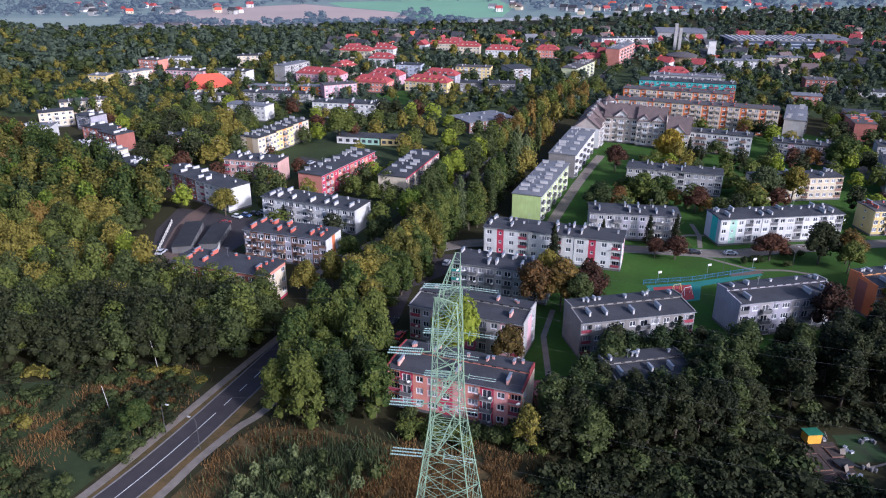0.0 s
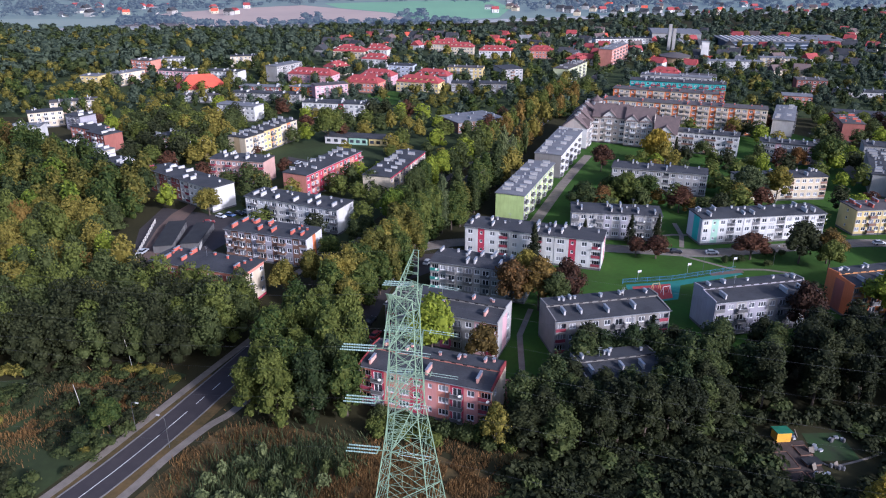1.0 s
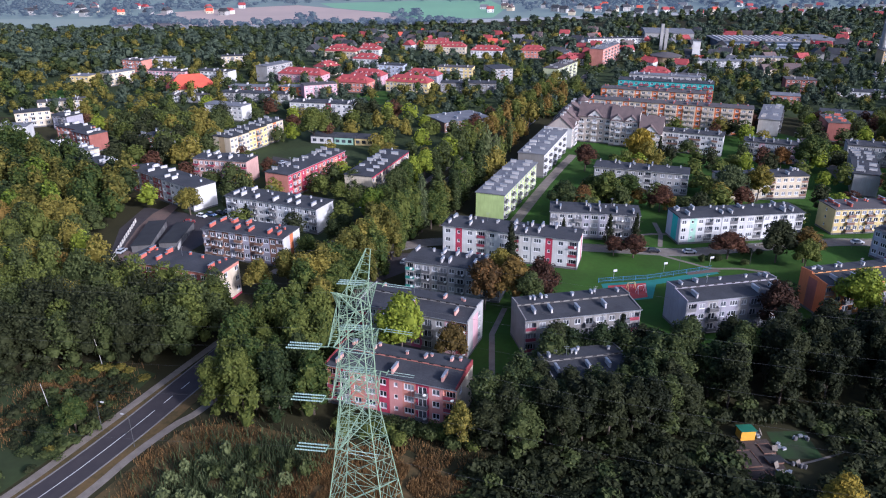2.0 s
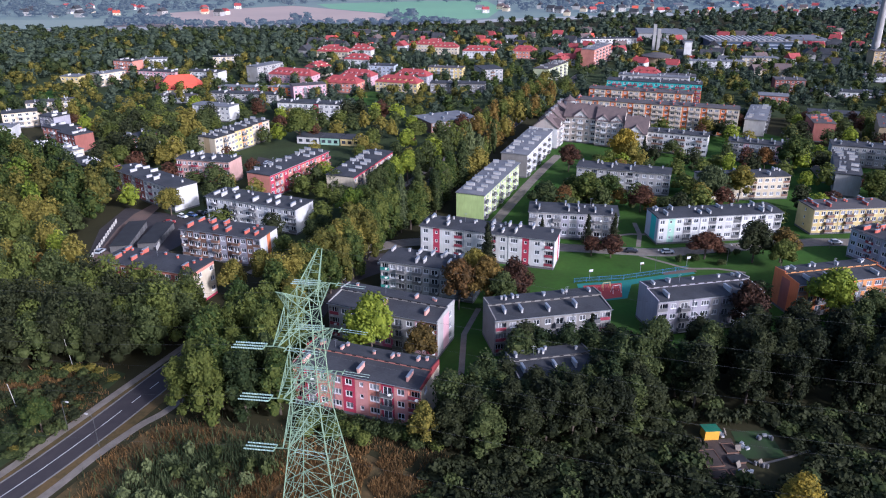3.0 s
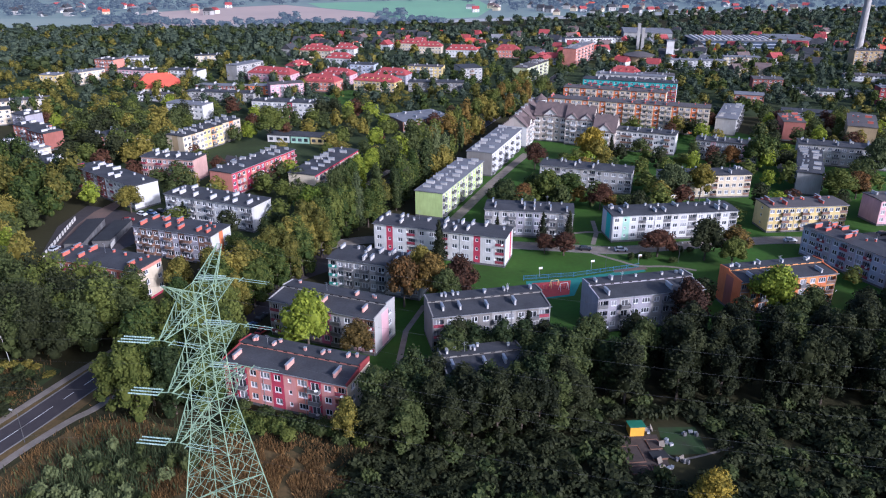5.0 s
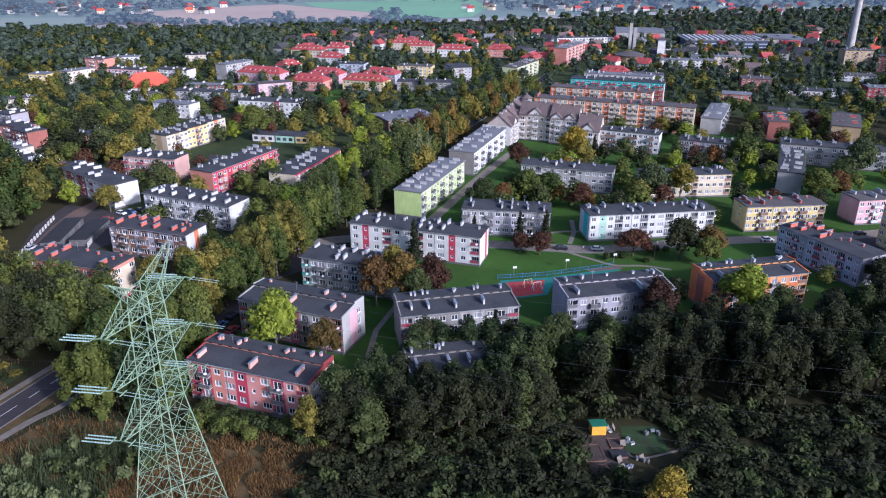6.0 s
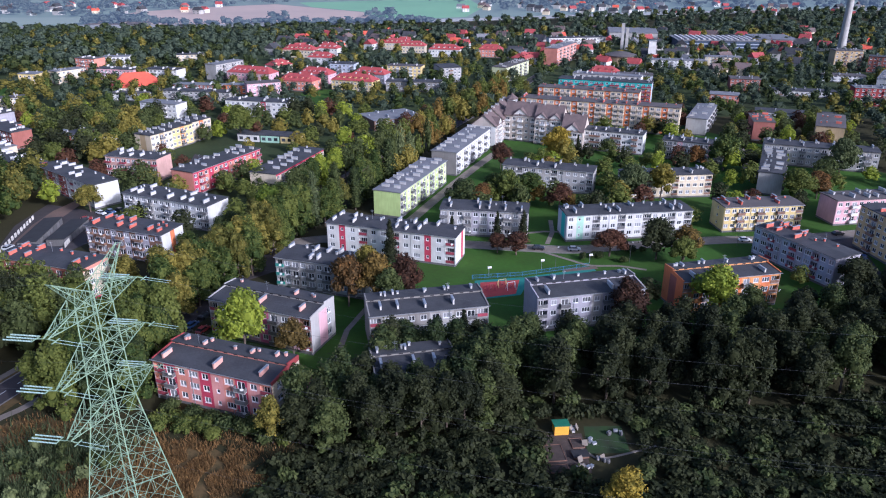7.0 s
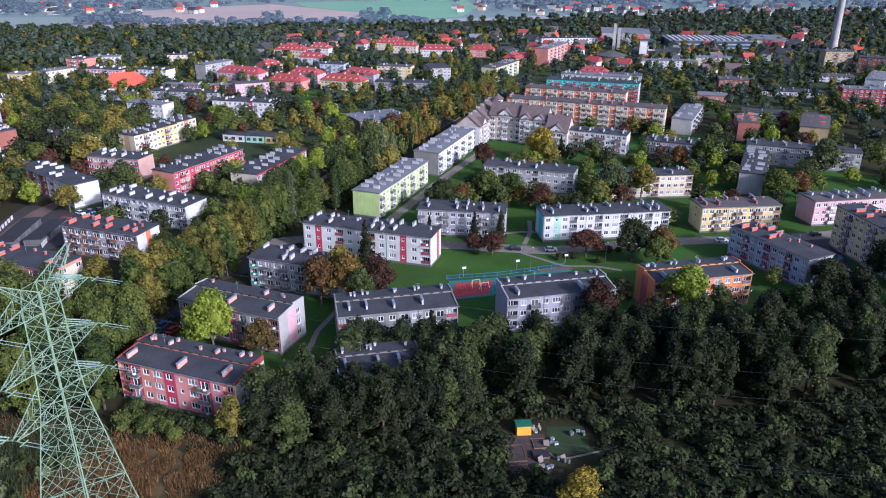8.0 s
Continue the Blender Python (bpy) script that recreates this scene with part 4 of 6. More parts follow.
def crown(lobes, n, size, seed, droop=0.0, core=.74, balls=99):
    """Leaf clumps over rounded masses (x, y, z, rx, rz): arrays of corners and quads."""
    g = np.random.default_rng(seed)
    L = np.array(lobes, float)
    V, F = [], []
    for x, y, z, rx, rz in L[:balls]:
        v, f = quad_ball(np.array((x, y, z)), core * np.array((rx, rx, rz)))
        F += [[k + len(V) for k in q] for q in f]
        V += list(v)
    weight = L[:, 3] * L[:, 4]
    which = g.choice(len(L), n * 2, p=weight / weight.sum())
    d = g.normal(size=(n * 2, 3))
    d /= np.linalg.norm(d, axis=1)[:, None]
    d[:, 2] = np.where(d[:, 2] < -.35, -d[:, 2], d[:, 2])
    R = L[which][:, [3, 3, 4]]
    far = g.uniform(.80, 1.16, (n * 2, 1)) + (g.random((n * 2, 1)) < .08) * g.uniform(0, .18, (n * 2, 1))
    P = L[which][:, :3] + d * R * far
    inside = np.zeros(len(P), bool)
    for k, (x, y, z, rx, rz) in enumerate(L):
        inside |= (which != k) & ((((P - (x, y, z)) / (rx, rx, rz)) ** 2).sum(1) < .62)
    keep = np.flatnonzero(~inside)[:n]
    P, d = P[keep], d[keep]
    m = len(P)
    nrm = d + g.normal(scale=.55, size=(m, 3)) + (0, 0, .25)
    nrm /= np.linalg.norm(nrm, axis=1)[:, None]
    a = np.cross(nrm, g.normal(size=(m, 3)))
    a /= np.linalg.norm(a, axis=1)[:, None]
    b = np.cross(nrm, a)
    s = size * g.uniform(.55, 1.25, (m, 1))
    if droop:
        b = b * (1 - droop) + np.array((0, 0, -1)) * droop * 2
    C = np.stack([P - a * s * .5, P - b * s * .34 + nrm * s * .10, P + a * s * .5, P + b * s * .40 - nrm * s * .08], 1).reshape(-1, 3)
    k = len(V)
    V = np.concatenate([np.array(V), C])
    F = np.concatenate([np.array(F), k + np.arange(4 * m).reshape(-1, 4)])
    return V, F


def broad(seed, h=14.0, w=10.0, low=.2):
    g = random.Random(seed)
    r = w / 2
    out = [(0, 0, h * .60, r * .62, h * .30)]
    for k in range(11):
        t = k * 2.4 + g.uniform(-.4, .4)
        z = h * (low + .16 + (.64 - low) * (k + g.random()) / 11)
        q = r * g.uniform(.40, .66) * (1.1 - .6 * max(0, z / h - .55) / .3)
        out.append((q * math.cos(t), q * math.sin(t), z, r * g.uniform(.30, .46), h * g.uniform(.11, .18)))
    out.append((r * .1, 0, h * .86, r * .36, h * .12))
    return out


def poplar(seed, h=20.0, w=4.4):
    g = random.Random(seed)
    return [(g.uniform(-.35, .35), g.uniform(-.35, .35), h * z, w / 2 * (1.0 - max(0, z - .45) * 1.25) * g.uniform(.85, 1.1), h * .11) for z in (.14, .24, .33, .42, .5, .58, .66, .74, .82, .89)]


def conifer(seed, h=14.0, w=4.6):
    g = random.Random(seed)
    return [(g.uniform(-.2, .2), g.uniform(-.2, .2), h * z, w / 2 * (1.08 - z) * g.uniform(.9, 1.1), h * .085) for z in (.12, .2, .28, .36, .44, .52, .6, .68, .76, .84, .92)]


def bush(seed, h=3.0, w=4.0):
    g = random.Random(seed)
    return [(g.uniform(-.3, .3) * w, g.uniform(-.3, .3) * w, h * g.uniform(.3, .6), w * g.uniform(.2, .32), h * g.uniform(.25, .42)) for _ in range(6)]


def quads_mesh(name, V, F, mats, MI=None):
    me = bpy.data.meshes.new(name)
    me.vertices.add(len(V))
    me.vertices.foreach_set("co", np.ascontiguousarray(V, np.float32).ravel())
    me.loops.add(4 * len(F))
    me.loops.foreach_set("vertex_index", np.ascontiguousarray(F, np.int32).ravel())
    me.polygons.add(len(F))
    me.polygons.foreach_set("loop_start", np.arange(0, 4 * len(F), 4, dtype=np.int32))
    for m in mats:
        me.materials.append(m)
    if MI is not None:
        me.polygons.foreach_set("material_index", np.ascontiguousarray(MI, np.int32))
    me.update(calc_edges=True)
    return me


def trunk_mesh(h, r, top, seed):
    g = random.Random(seed)
    V, F = tube([(0, 0, -.2), (.1, 0, h * .2), (.05, .1, h * .45), (0, 0, h * top)], [r, r * .8, r * .55, r * .15])
    for k in range(5):
        t = k * 2.2 + g.random()
        z = h * (.22 + .09 * k)
        v, f = tube([(0, 0, z), (1.1 * math.cos(t), 1.1 * math.sin(t), z + h * .09), (2.3 * math.cos(t), 2.3 * math.sin(t), z + h * .15)], [r * .5, r * .32, r * .1], 5)
        F += [[i + len(V) for i in q] for q in f]
        V += v
    return mesh_of("trunk", V, F, [BARK])


TREES = {}      # kind: height, width, crowns, trunk
for kind, h, w, shapes, trunk in (
    ("broad", 14.0, 10.0, [crown(broad(s), 1350, .70, s) for s in (1, 2, 3, 4)], trunk_mesh(14, .28, .75, 1)),
    ("tall", 18.0, 9.0, [crown(broad(s, 18, 9, -.04), 1400, .70, s) for s in (11, 12, 13)], trunk_mesh(18, .30, .8, 2)),
    ("poplar", 20.0, 4.4, [crown(poplar(s), 1100, .6, s) for s in (21, 22)], trunk_mesh(20, .25, .85, 3)),
    ("conifer", 14.0, 4.6, [crown(conifer(s), 1000, .52, s) for s in (31, 32)], trunk_mesh(14, .2, .9, 4)),
    ("willow", 13.0, 12.0, [crown(broad(s, 13, 12, .05), 1700, .85, s, .45) for s in (41, 42)], trunk_mesh(13, .35, .7, 5)),
    ("bush", 3.0, 4.0, [crown(bush(s), 420, .42, s) for s in (51, 52, 53)], trunk_mesh(3, .08, .6, 6)),
):
    TREES[kind] = (h, w, [quads_mesh("crown", V, F, [LEAF["green"]]) for V, F in shapes], trunk)
WORDS = {"green": "green", "deep": "deep green", "dark": "dark green", "olive": "yellowing green", "yellow": "golden yellow", "bright": "bright yellow-green", "rust": "rusty orange", "brown": "reddish brown", "grey": "grey-green", "far": "dull green", "golden": "golden brown"}
SHAPE = {"broad": ("round-crowned leafy tree", "tree"), "tall": ("tall full-crowned leafy tree", "tree"), "poplar": ("slender columnar poplar tree", "tree"), "conifer": ("narrow pointed conifer tree", "tree"), "willow": ("wide drooping willow tree", "tree"), "bush": ("low rounded leafy bush", "bush")}
_tr = random.Random(8)
KEPT, REST, RESTL = [], [], ("green", "deep", "dark", "olive", "yellow", "bright", "rust", "brown", "grey", "golden")


def tree(kind, x, y, h, w, leaf, where="on the grass", group=""):
    H, W, crowns, trunk = TREES[kind]
    if kind != "bush":
        if len(KEPT) >= 298:
            REST.append((x, y, h, w, RESTL.index(leaf)))
            return None
        KEPT.append(1)
    top = thing("bush" if kind == "bush" else "tree", x, y, 0, 0, f"{WORDS[leaf]} {SHAPE[kind][0]} {where}", SHAPE[kind][1], group)
    top.matrix_basis = pose(x, y, 0, 0, 0, _tr.uniform(0, 360)) @ Matrix.Diagonal((w / W, w / W, h / H, 1))
    if kind != "bush":
        obj("trunk", trunk, top)
    c = obj("crown", _tr.choice(crowns), top)
    c.material_slots[0].link = "OBJECT"
    c.material_slots[0].material = LEAF[leaf]
    return top


def in_poly(x, y, poly):
    hit = False
    for (a, b), (c, d) in zip(poly, poly[1:] + poly[:1]):
        if (b > y) != (d > y) and x < (c - a) * (y - b) / (d - b) + a:
            hit = not hit
    return hit


def to_line(x, y, line):
    best = 1e9
    for (a, b), (c, d) in zip(line, line[1:]):
        t = max(0, min(1, ((x - a) * (c - a) + (y - b) * (d - b)) / ((c - a) ** 2 + (d - b) ** 2)))
        best = min(best, math.hypot(x - a - t * (c - a), y - b - t * (d - b)))
    return best


OPEN = [  # courts, yards, gardens and lawns that stay clear
    [(-99, 208), (-68, 218), (-62, 240), (-70, 260), (-90, 264), (-101, 240)], [(60, 182), (78, 182), (104, 200), (104, 212), (60, 212)], [(71, 107), (92, 108), (92, 126), (72, 126)],
    [(56, 198), (74, 196), (100, 216), (86, 222), (58, 224)], [(80, 240), (94, 240), (94, 262), (82, 262)], [(19, 133), (32, 133), (33, 172), (22, 172)],
    [(-62, 316), (-48, 312), (-44, 332), (-70, 346)], [(176, 192), (190, 190), (200, 234), (182, 236)], [(84, 268), (112, 264), (112, 278), (86, 280)], [(106, 334), (134, 334), (124, 348), (108, 350)],
    [(40, 250), (48, 246), (82, 344), (74, 348)], [(156, 322), (176, 313), (180, 322), (160, 336)],
]


def clear(x, y, r, road=5.0):
    for cx, cy, c, s, a, b in FOOT:
        dx, dy = x - cx, y - cy
        if abs(c * dx + s * dy) < a + r and abs(-s * dx + c * dy) < b + r:
            return False
    if road and (to_line(x, y, AVENUE) < road or to_line(x, y, STREET) < road - .8):
        return False
    return not any(in_poly(x, y, p) for p in OPEN)


def scatter(poly, count, gap, r, seed, road=5.0, near=()):
    """Random places in a polygon, apart from each other, from houses and from ways."""
    g = random.Random(seed)
    xs, ys = [p[0] for p in poly], [p[1] for p in poly]
    out, cells = list(near), {}
    for x, y in out:
        cells.setdefault((int(x // gap), int(y // gap)), []).append((x, y))
    made = []
    for _ in range(count * 25):
        if len(made) >= count:
            break
        x, y = g.uniform(min(xs), max(xs)), g.uniform(min(ys), max(ys))
        i, j = int(x // gap), int(y // gap)
        if not in_poly(x, y, poly) or any(math.hypot(x - a, y - b) < gap for di in (-1, 0, 1) for dj in (-1, 0, 1) for a, b in cells.get((i + di, j + dj), ())):
            continue
        if not clear(x, y, r, road):
            continue
        cells.setdefault((i, j), []).append((x, y))
        made.append((x, y))
    return made


# single trees that stand out
for kind, x, y, h, w, leaf, where in (
    ("broad", 3.6, 151.2, 19.5, 12.5, "bright", "before the pink block"), ("broad", 15.6, 149.5, 12.5, 8.5, "golden", "before the pink block"), ("conifer", 35, 210.6, 15, 6.0, "dark", "before the white and red block"),
    ("broad", 25.3, 180, 16, 11, "rust", "behind the pink block"), ("broad", 33, 180.2, 16.5, 11, "golden", "beside the lawn"), ("broad", 41, 182.5, 15, 10.5, "brown", "beside the lawn"), ("broad", 30, 187.5, 16, 8, "olive", "beside the lawn"), ("broad", 37, 176, 14, 9, "deep", "beside the lawn"),
    ("broad", 41.8, 151.6, 11, 8.5, "deep", "before the grey block"), ("conifer", 57, 152.5, 13, 6.5, "dark", "before the grey block"), ("broad", 99.8, 165.0, 16, 10.5, "brown", "before the lilac block"),
    ("broad", 125.0, 171.6, 17, 13, "bright", "before the orange block")):
    tree(kind, x, y, h, w, leaf, where)
for kind, x, y, h, w, leaf, where in (
    ("broad", 121, 213, 15, 12, "dark", "beside the street"), ("broad", 106.5, 216, 9.5, 13, "brown", "beside the street"), ("broad", 130, 213, 12, 11, "golden", "beside the street"), ("broad", 127, 206, 11, 9, "green", "beside the street"),
    ("broad", 76, 217, 8, 10, "brown", "on the lawn beside the street"), ("broad", 70, 219, 7, 7, "brown", "on the lawn beside the street"), ("conifer", 70.5, 229.5, 11, 4.5, "dark", "before the grey block"), ("conifer", 79.5, 229, 11.5, 4.5, "dark", "before the grey block"),
    ("conifer", 55, 231, 9, 3.6, "dark", "before the grey block"), ("willow", 106, 330, 17, 15, "yellow", "in the courtyard"), ("conifer", 116, 331, 13, 5.5, "dark", "in the courtyard"), ("willow", 127.5, 274, 15, 15, "grey", "before the cream block"),
    ("broad", 139.5, 274, 15.5, 12, "yellow", "before the cream block")):
    tree(kind, x, y, h, w, leaf, where)
for kind, x, y, h, w, leaf, where in (
    ("broad", 180, 316, 17, 17, "green", "on the lawn"), ("broad", 168.5, 319, 11, 9, "rust", "on the lawn"), ("broad", 193, 272, 14, 14, "green", "on the lawn"), ("broad", 203, 275, 12, 10, "rust", "on the lawn"), ("willow", 229, 308, 17, 15, "grey", "beside the grey block"),
    ("broad", -54, 372, 19, 17, "green", "beside the yellow row"), ("broad", -22.5, 281, 12, 9, "deep", "on the lawn"), ("conifer", -57, 243, 10, 5, "dark", "before the white block"), ("broad", -83, 259, 11, 11, "olive", "in the yard"),
    ("broad", 59, 259, 13.5, 12, "deep", "beside the green block"), ("broad", 67, 262, 11, 9, "rust", "beside the green block"), ("broad", 77, 266, 15.5, 13, "green", "on the lawn"), ("broad", 97, 262, 11, 11, "brown", "on the lawn"), ("broad", 72, 272, 12, 10, "green", "in the courtyard"), ("broad", 86, 270, 13, 12, "green", "in the courtyard"), ("tall", 82, 262, 9, 8, "deep", "in the courtyard"), ("broad", 78.5, 318, 13, 11, "brown", "beside the white block"), ("broad", 88, 306, 9, 9, "deep", "in the courtyard"), ("broad", 92, 318, 8, 9, "green", "in the courtyard")):
    tree(kind, x, y, h, w, leaf, where)

P = [Vector(p) for p in AVENUE]
g = random.Random(3)
row = []
for k in range(len(P) - 1):
    d = (P[k + 1] - P[k])
    n = Vector((-d.y, d.x)).normalized()
    steps = max(1, round(d.length / 4.2))
    for s in range(steps):
        p = P[k] + d * (s / steps)
        row.append((p, n))
# the dark belt behind the gardens, with foreground shade put into its leaf colour
BELT = [(60, 131), (130, 131), (165, 140), (250, 150), (262, 178), (190, 176), (168, 172), (150, 168), (112, 160), (84, 155), (66, 150)]
g = random.Random(4)
for x, y in scatter(BELT, 125, 4.3, .5, 41):
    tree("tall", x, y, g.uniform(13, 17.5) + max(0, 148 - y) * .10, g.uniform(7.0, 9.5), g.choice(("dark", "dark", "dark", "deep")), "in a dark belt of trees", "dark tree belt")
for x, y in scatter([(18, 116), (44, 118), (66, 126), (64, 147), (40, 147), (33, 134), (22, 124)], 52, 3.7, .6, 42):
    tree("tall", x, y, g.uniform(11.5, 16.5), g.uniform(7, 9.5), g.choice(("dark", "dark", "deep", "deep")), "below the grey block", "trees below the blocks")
for x, y, h, w in ((171.5, 187.5, 12, 12), (193, 196, 14, 11)):
    tree("broad", x, y, h, w, "dark", "beside the pale blue block")
tree("broad", 17, 119, 11, 6.5, "olive", "below the red block")
tree("broad", -63.5, 124.5, 8.5, 7, "green", "beside the footway")
tree("broad", -66.5, 118.5, 6, 4.5, "deep", "beside the footway")
tree("broad", -92, 106, 10, 9, "olive", "in the scrub")
tree("broad", 84, 99.5, 9, 8, "yellow", "beside the gardens")
# the clump between the avenue and the red block
for x, y in scatter([(-38, 128), (-14, 126), (-14.5, 146), (-17, 157), (-31, 163), (-37, 150)], 30, 4.6, 1.0, 43, 5.5):
    tree("tall", x, y, g.uniform(14.5, 19.5), g.uniform(7, 9.5), g.choice(("green", "green", "deep", "green")), "between avenue and red block", "clump by the avenue")
for x, y in scatter([(-12, 124), (8, 119), (20, 117), (18, 123), (-8, 130)], 14, 3.0, .8, 44):
    tree("bush", x, y, g.uniform(3, 5), g.uniform(4, 6), g.choice(("deep", "deep", "green")), "below the red block")

# rows along the avenue
for p, n in row:
    if 176 < p.y < 244:
        q = p - n * g.uniform(6.5, 9.5)
        if clear(q.x, q.y, 1.5, 0):
            tree("tall", q.x, q.y, g.uniform(16, 20), g.uniform(8.5, 10.5), g.choice(("olive", "olive", "green", "green")), "along the avenue", "avenue trees")
        q = p - n * g.uniform(11.5, 14.5)
        if p.y < 226 and g.random() < .6 and clear(q.x, q.y, 2.0, 0):
            tree("tall", q.x, q.y, g.uniform(14, 18), g.uniform(8, 10), g.choice(("olive", "green")), "along the avenue", "avenue trees")
        if p.y < 236:
            q = p + n * g.uniform(7, 12)
            if g.random() < .4 and clear(q.x, q.y, 4.5, 0):
                tree("broad", q.x, q.y, g.uniform(9, 14), g.uniform(7, 9), g.choice(("olive", "green", "deep")), "along the avenue", "avenue trees")
    elif 244 <= p.y < 350:
        q = p - n * g.uniform(9, 17)
        if g.random() < .62:
            tree("poplar", q.x, q.y, g.uniform(14, 23), g.uniform(4.8, 7.5), g.choice(("deep", "green", "green", "grey", "deep")), "along the avenue", "avenue poplars")
        elif g.random() < .8:
            tree(g.choice(("broad", "tall")), q.x, q.y, g.uniform(10, 16), g.uniform(8, 11), g.choice(("green", "deep", "olive", "green")), "along the avenue", "avenue trees")
        q = p + n * g.uniform(6.5, 11)
        if g.random() < .6 and clear(q.x, q.y, 2.0, 0):
            tree(g.choice(("broad", "tall")), q.x, q.y, g.uniform(12, 17), g.uniform(9, 12), g.choice(("green", "bright", "deep", "green")), "along the avenue", "avenue trees")
    elif 350 <= p.y < 520:
        for side in (-1, 1):
            q = p + n * side * g.uniform(6, 10)
            if g.random() < .5 and clear(q.x, q.y, 1.5, 0):
                tree(g.choice(("poplar", "tall", "broad")), q.x, q.y, g.uniform(9, 17), g.uniform(6, 10), g.choice(("deep", "green", "olive", "golden")), "along the avenue", "avenue trees")

# trees among the blocks
EAST = [(62, 246), (110, 242), (240, 258), (270, 300), (270, 420), (190, 440), (130, 380), (96, 330), (80, 300)]
WESTS = [(-150, 318), (-100, 262), (-34, 222), (-8, 262), (6, 312), (50, 430), (-30, 440), (-120, 440), (-200, 420)]
MASS = [(-164, 376), (-128, 330), (-106, 318), (-98, 338), (-104, 376), (-112, 402), (-168, 424)]
for x, y in scatter(MASS, 60, 5.6, 1.2, 49):
    REST.append((x, y, g.uniform(10, 15), g.uniform(9, 12), g.choice((0, 1, 1, 2, 3))))
COURT = [(52, 258), (80, 253), (108, 260), (116, 284), (104, 322), (92, 326), (84, 300)]
for x, y in scatter(COURT, 20, 6.0, 2.2, 57):
    REST.append((x, y, g.uniform(6.5, 11), g.uniform(6, 10), g.choice((0, 0, 1, 3, 5, 9))))
for poly, count, gap, seed in ((EAST, 105, 6.2, 45), (WESTS, 115, 6.2, 46)):
    for x, y in scatter(poly, count, gap, 2.6, seed, 7.0):
        tree(g.choice(("broad", "broad", "broad", "tall")), x, y, g.uniform(7, 13), g.uniform(7, 11), g.choice(("green", "green", "deep", "deep", "olive", "dark", "brown", "bright")), "among the blocks", "trees among the blocks")
for x, y in scatter([(72, 212), (112, 208), (122, 220), (84, 221)], 5, 3.5, 1, 47):
    tree("bush", x, y, g.uniform(2, 3), g.uniform(3, 5), "deep", "on the lawn beside the street")
for x, y in scatter([(100, 152), (170, 160), (190, 196), (140, 196), (108, 192)], 12, 6, 1.4, 48):
    tree("broad", x, y, g.uniform(7, 10), g.uniform(6, 8), g.choice(("dark", "deep", "green")), "beside the orange block")


# woods: too many to count
def woods(name, places, shapes, leaves, label, category="wood"):
    """One joined wood: places of (x, y, height, width, leaf number)."""
    VV, FF, MM, base = [], [], [], 0
    g = np.random.default_rng(len(places))
    for x, y, h, w, m in places:
        V, F, H, W = shapes[g.integers(len(shapes))]
        t = g.uniform(0, 6.28)
        c, s = math.cos(t), math.sin(t)
        k = w / W
        VV.append(np.stack([x + k * (c * V[:, 0] - s * V[:, 1]), y + k * (s * V[:, 0] + c * V[:, 1]), V[:, 2] * h / H], 1))
        FF.append(F + base)
        MM.append(np.full(len(F), m))
        base += len(V)
    me = quads_mesh(name, np.concatenate(VV), np.concatenate(FF), [LEAF[l] for l in leaves], np.concatenate(MM))
    return tagged(new(name, me), label, category, kind="stuff")


MID = [(*crown(broad(s, 15, 10, .1), 390, 1.15, s, balls=6), 15, 10) for s in (61, 62, 63)]
FINE = [(*crown(broad(s, 15, 10, .06), 880, .74, s, balls=7), 15, 10) for s in (64, 65, 66)]
SMALL = [(*crown(broad(s, 12, 10, .1)[:6], 110, 1.7, s, balls=2, core=.8), 12, 10) for s in (71, 72, 73)]
TINY = [(*crown(broad(s, 12, 10, .1)[:5], 62, 2.6, s, balls=1, core=.9), 12, 10) for s in (91, 92, 93)]
LOW = [(*crown(bush(s), 100, .76, s, balls=2), 3.0, 4.0) for s in (81, 82)]
if REST:
    woods("garden_trees", REST, MID, RESTL, "many leafy trees between the farther blocks")
g = random.Random(9)
FOREST = [(-57, 152), (-43, 170), (-48, 180), (-80, 184), (-90, 203), (-104, 212), (-107, 264), (-118, 290), (-150, 314), (-198, 350), (-255, 402), (-330, 555), (-400, 600), (-300, 380), (-150, 140), (-70, 150)]
leafs = ("green", "olive", "deep", "bright", "golden", "dark")
# the deep shadow along the wood's near edge is painted with darker leaves
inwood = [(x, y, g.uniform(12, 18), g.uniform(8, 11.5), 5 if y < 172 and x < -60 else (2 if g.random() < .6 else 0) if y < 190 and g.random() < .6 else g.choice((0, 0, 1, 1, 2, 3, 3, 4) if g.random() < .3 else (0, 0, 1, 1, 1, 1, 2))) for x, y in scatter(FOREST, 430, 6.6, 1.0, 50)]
inwood += [(x, y, g.uniform(11, 16), g.uniform(8, 10.5), g.choice((0, 2, 2, 5))) for x, y in scatter([(-112, 149), (-62, 150), (-50, 153), (-42, 170), (-48, 180), (-80, 184), (-112, 186)], 90, 4.6, .8, 58, near=[p[:2] for p in inwood])]
woods("woodland", [p for p in inwood if p[1] < 245], FINE, leafs, "dense mixed wood turning yellow in early autumn")
woods("woodland_rear", [p for p in inwood if p[1] >= 245], MID, leafs, "farther mixed wood turning yellow in early autumn")
TOWN = [(-350, 430), (-200, 425), (60, 435), (120, 400), (260, 430), (300, 300), (380, 420), (470, 600), (420, 640), (-420, 640)]
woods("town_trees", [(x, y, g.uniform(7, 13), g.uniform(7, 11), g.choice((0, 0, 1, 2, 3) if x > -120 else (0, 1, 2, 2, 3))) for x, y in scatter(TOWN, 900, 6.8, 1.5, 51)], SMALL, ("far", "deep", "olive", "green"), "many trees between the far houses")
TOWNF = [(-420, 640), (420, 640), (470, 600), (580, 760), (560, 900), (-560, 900)]
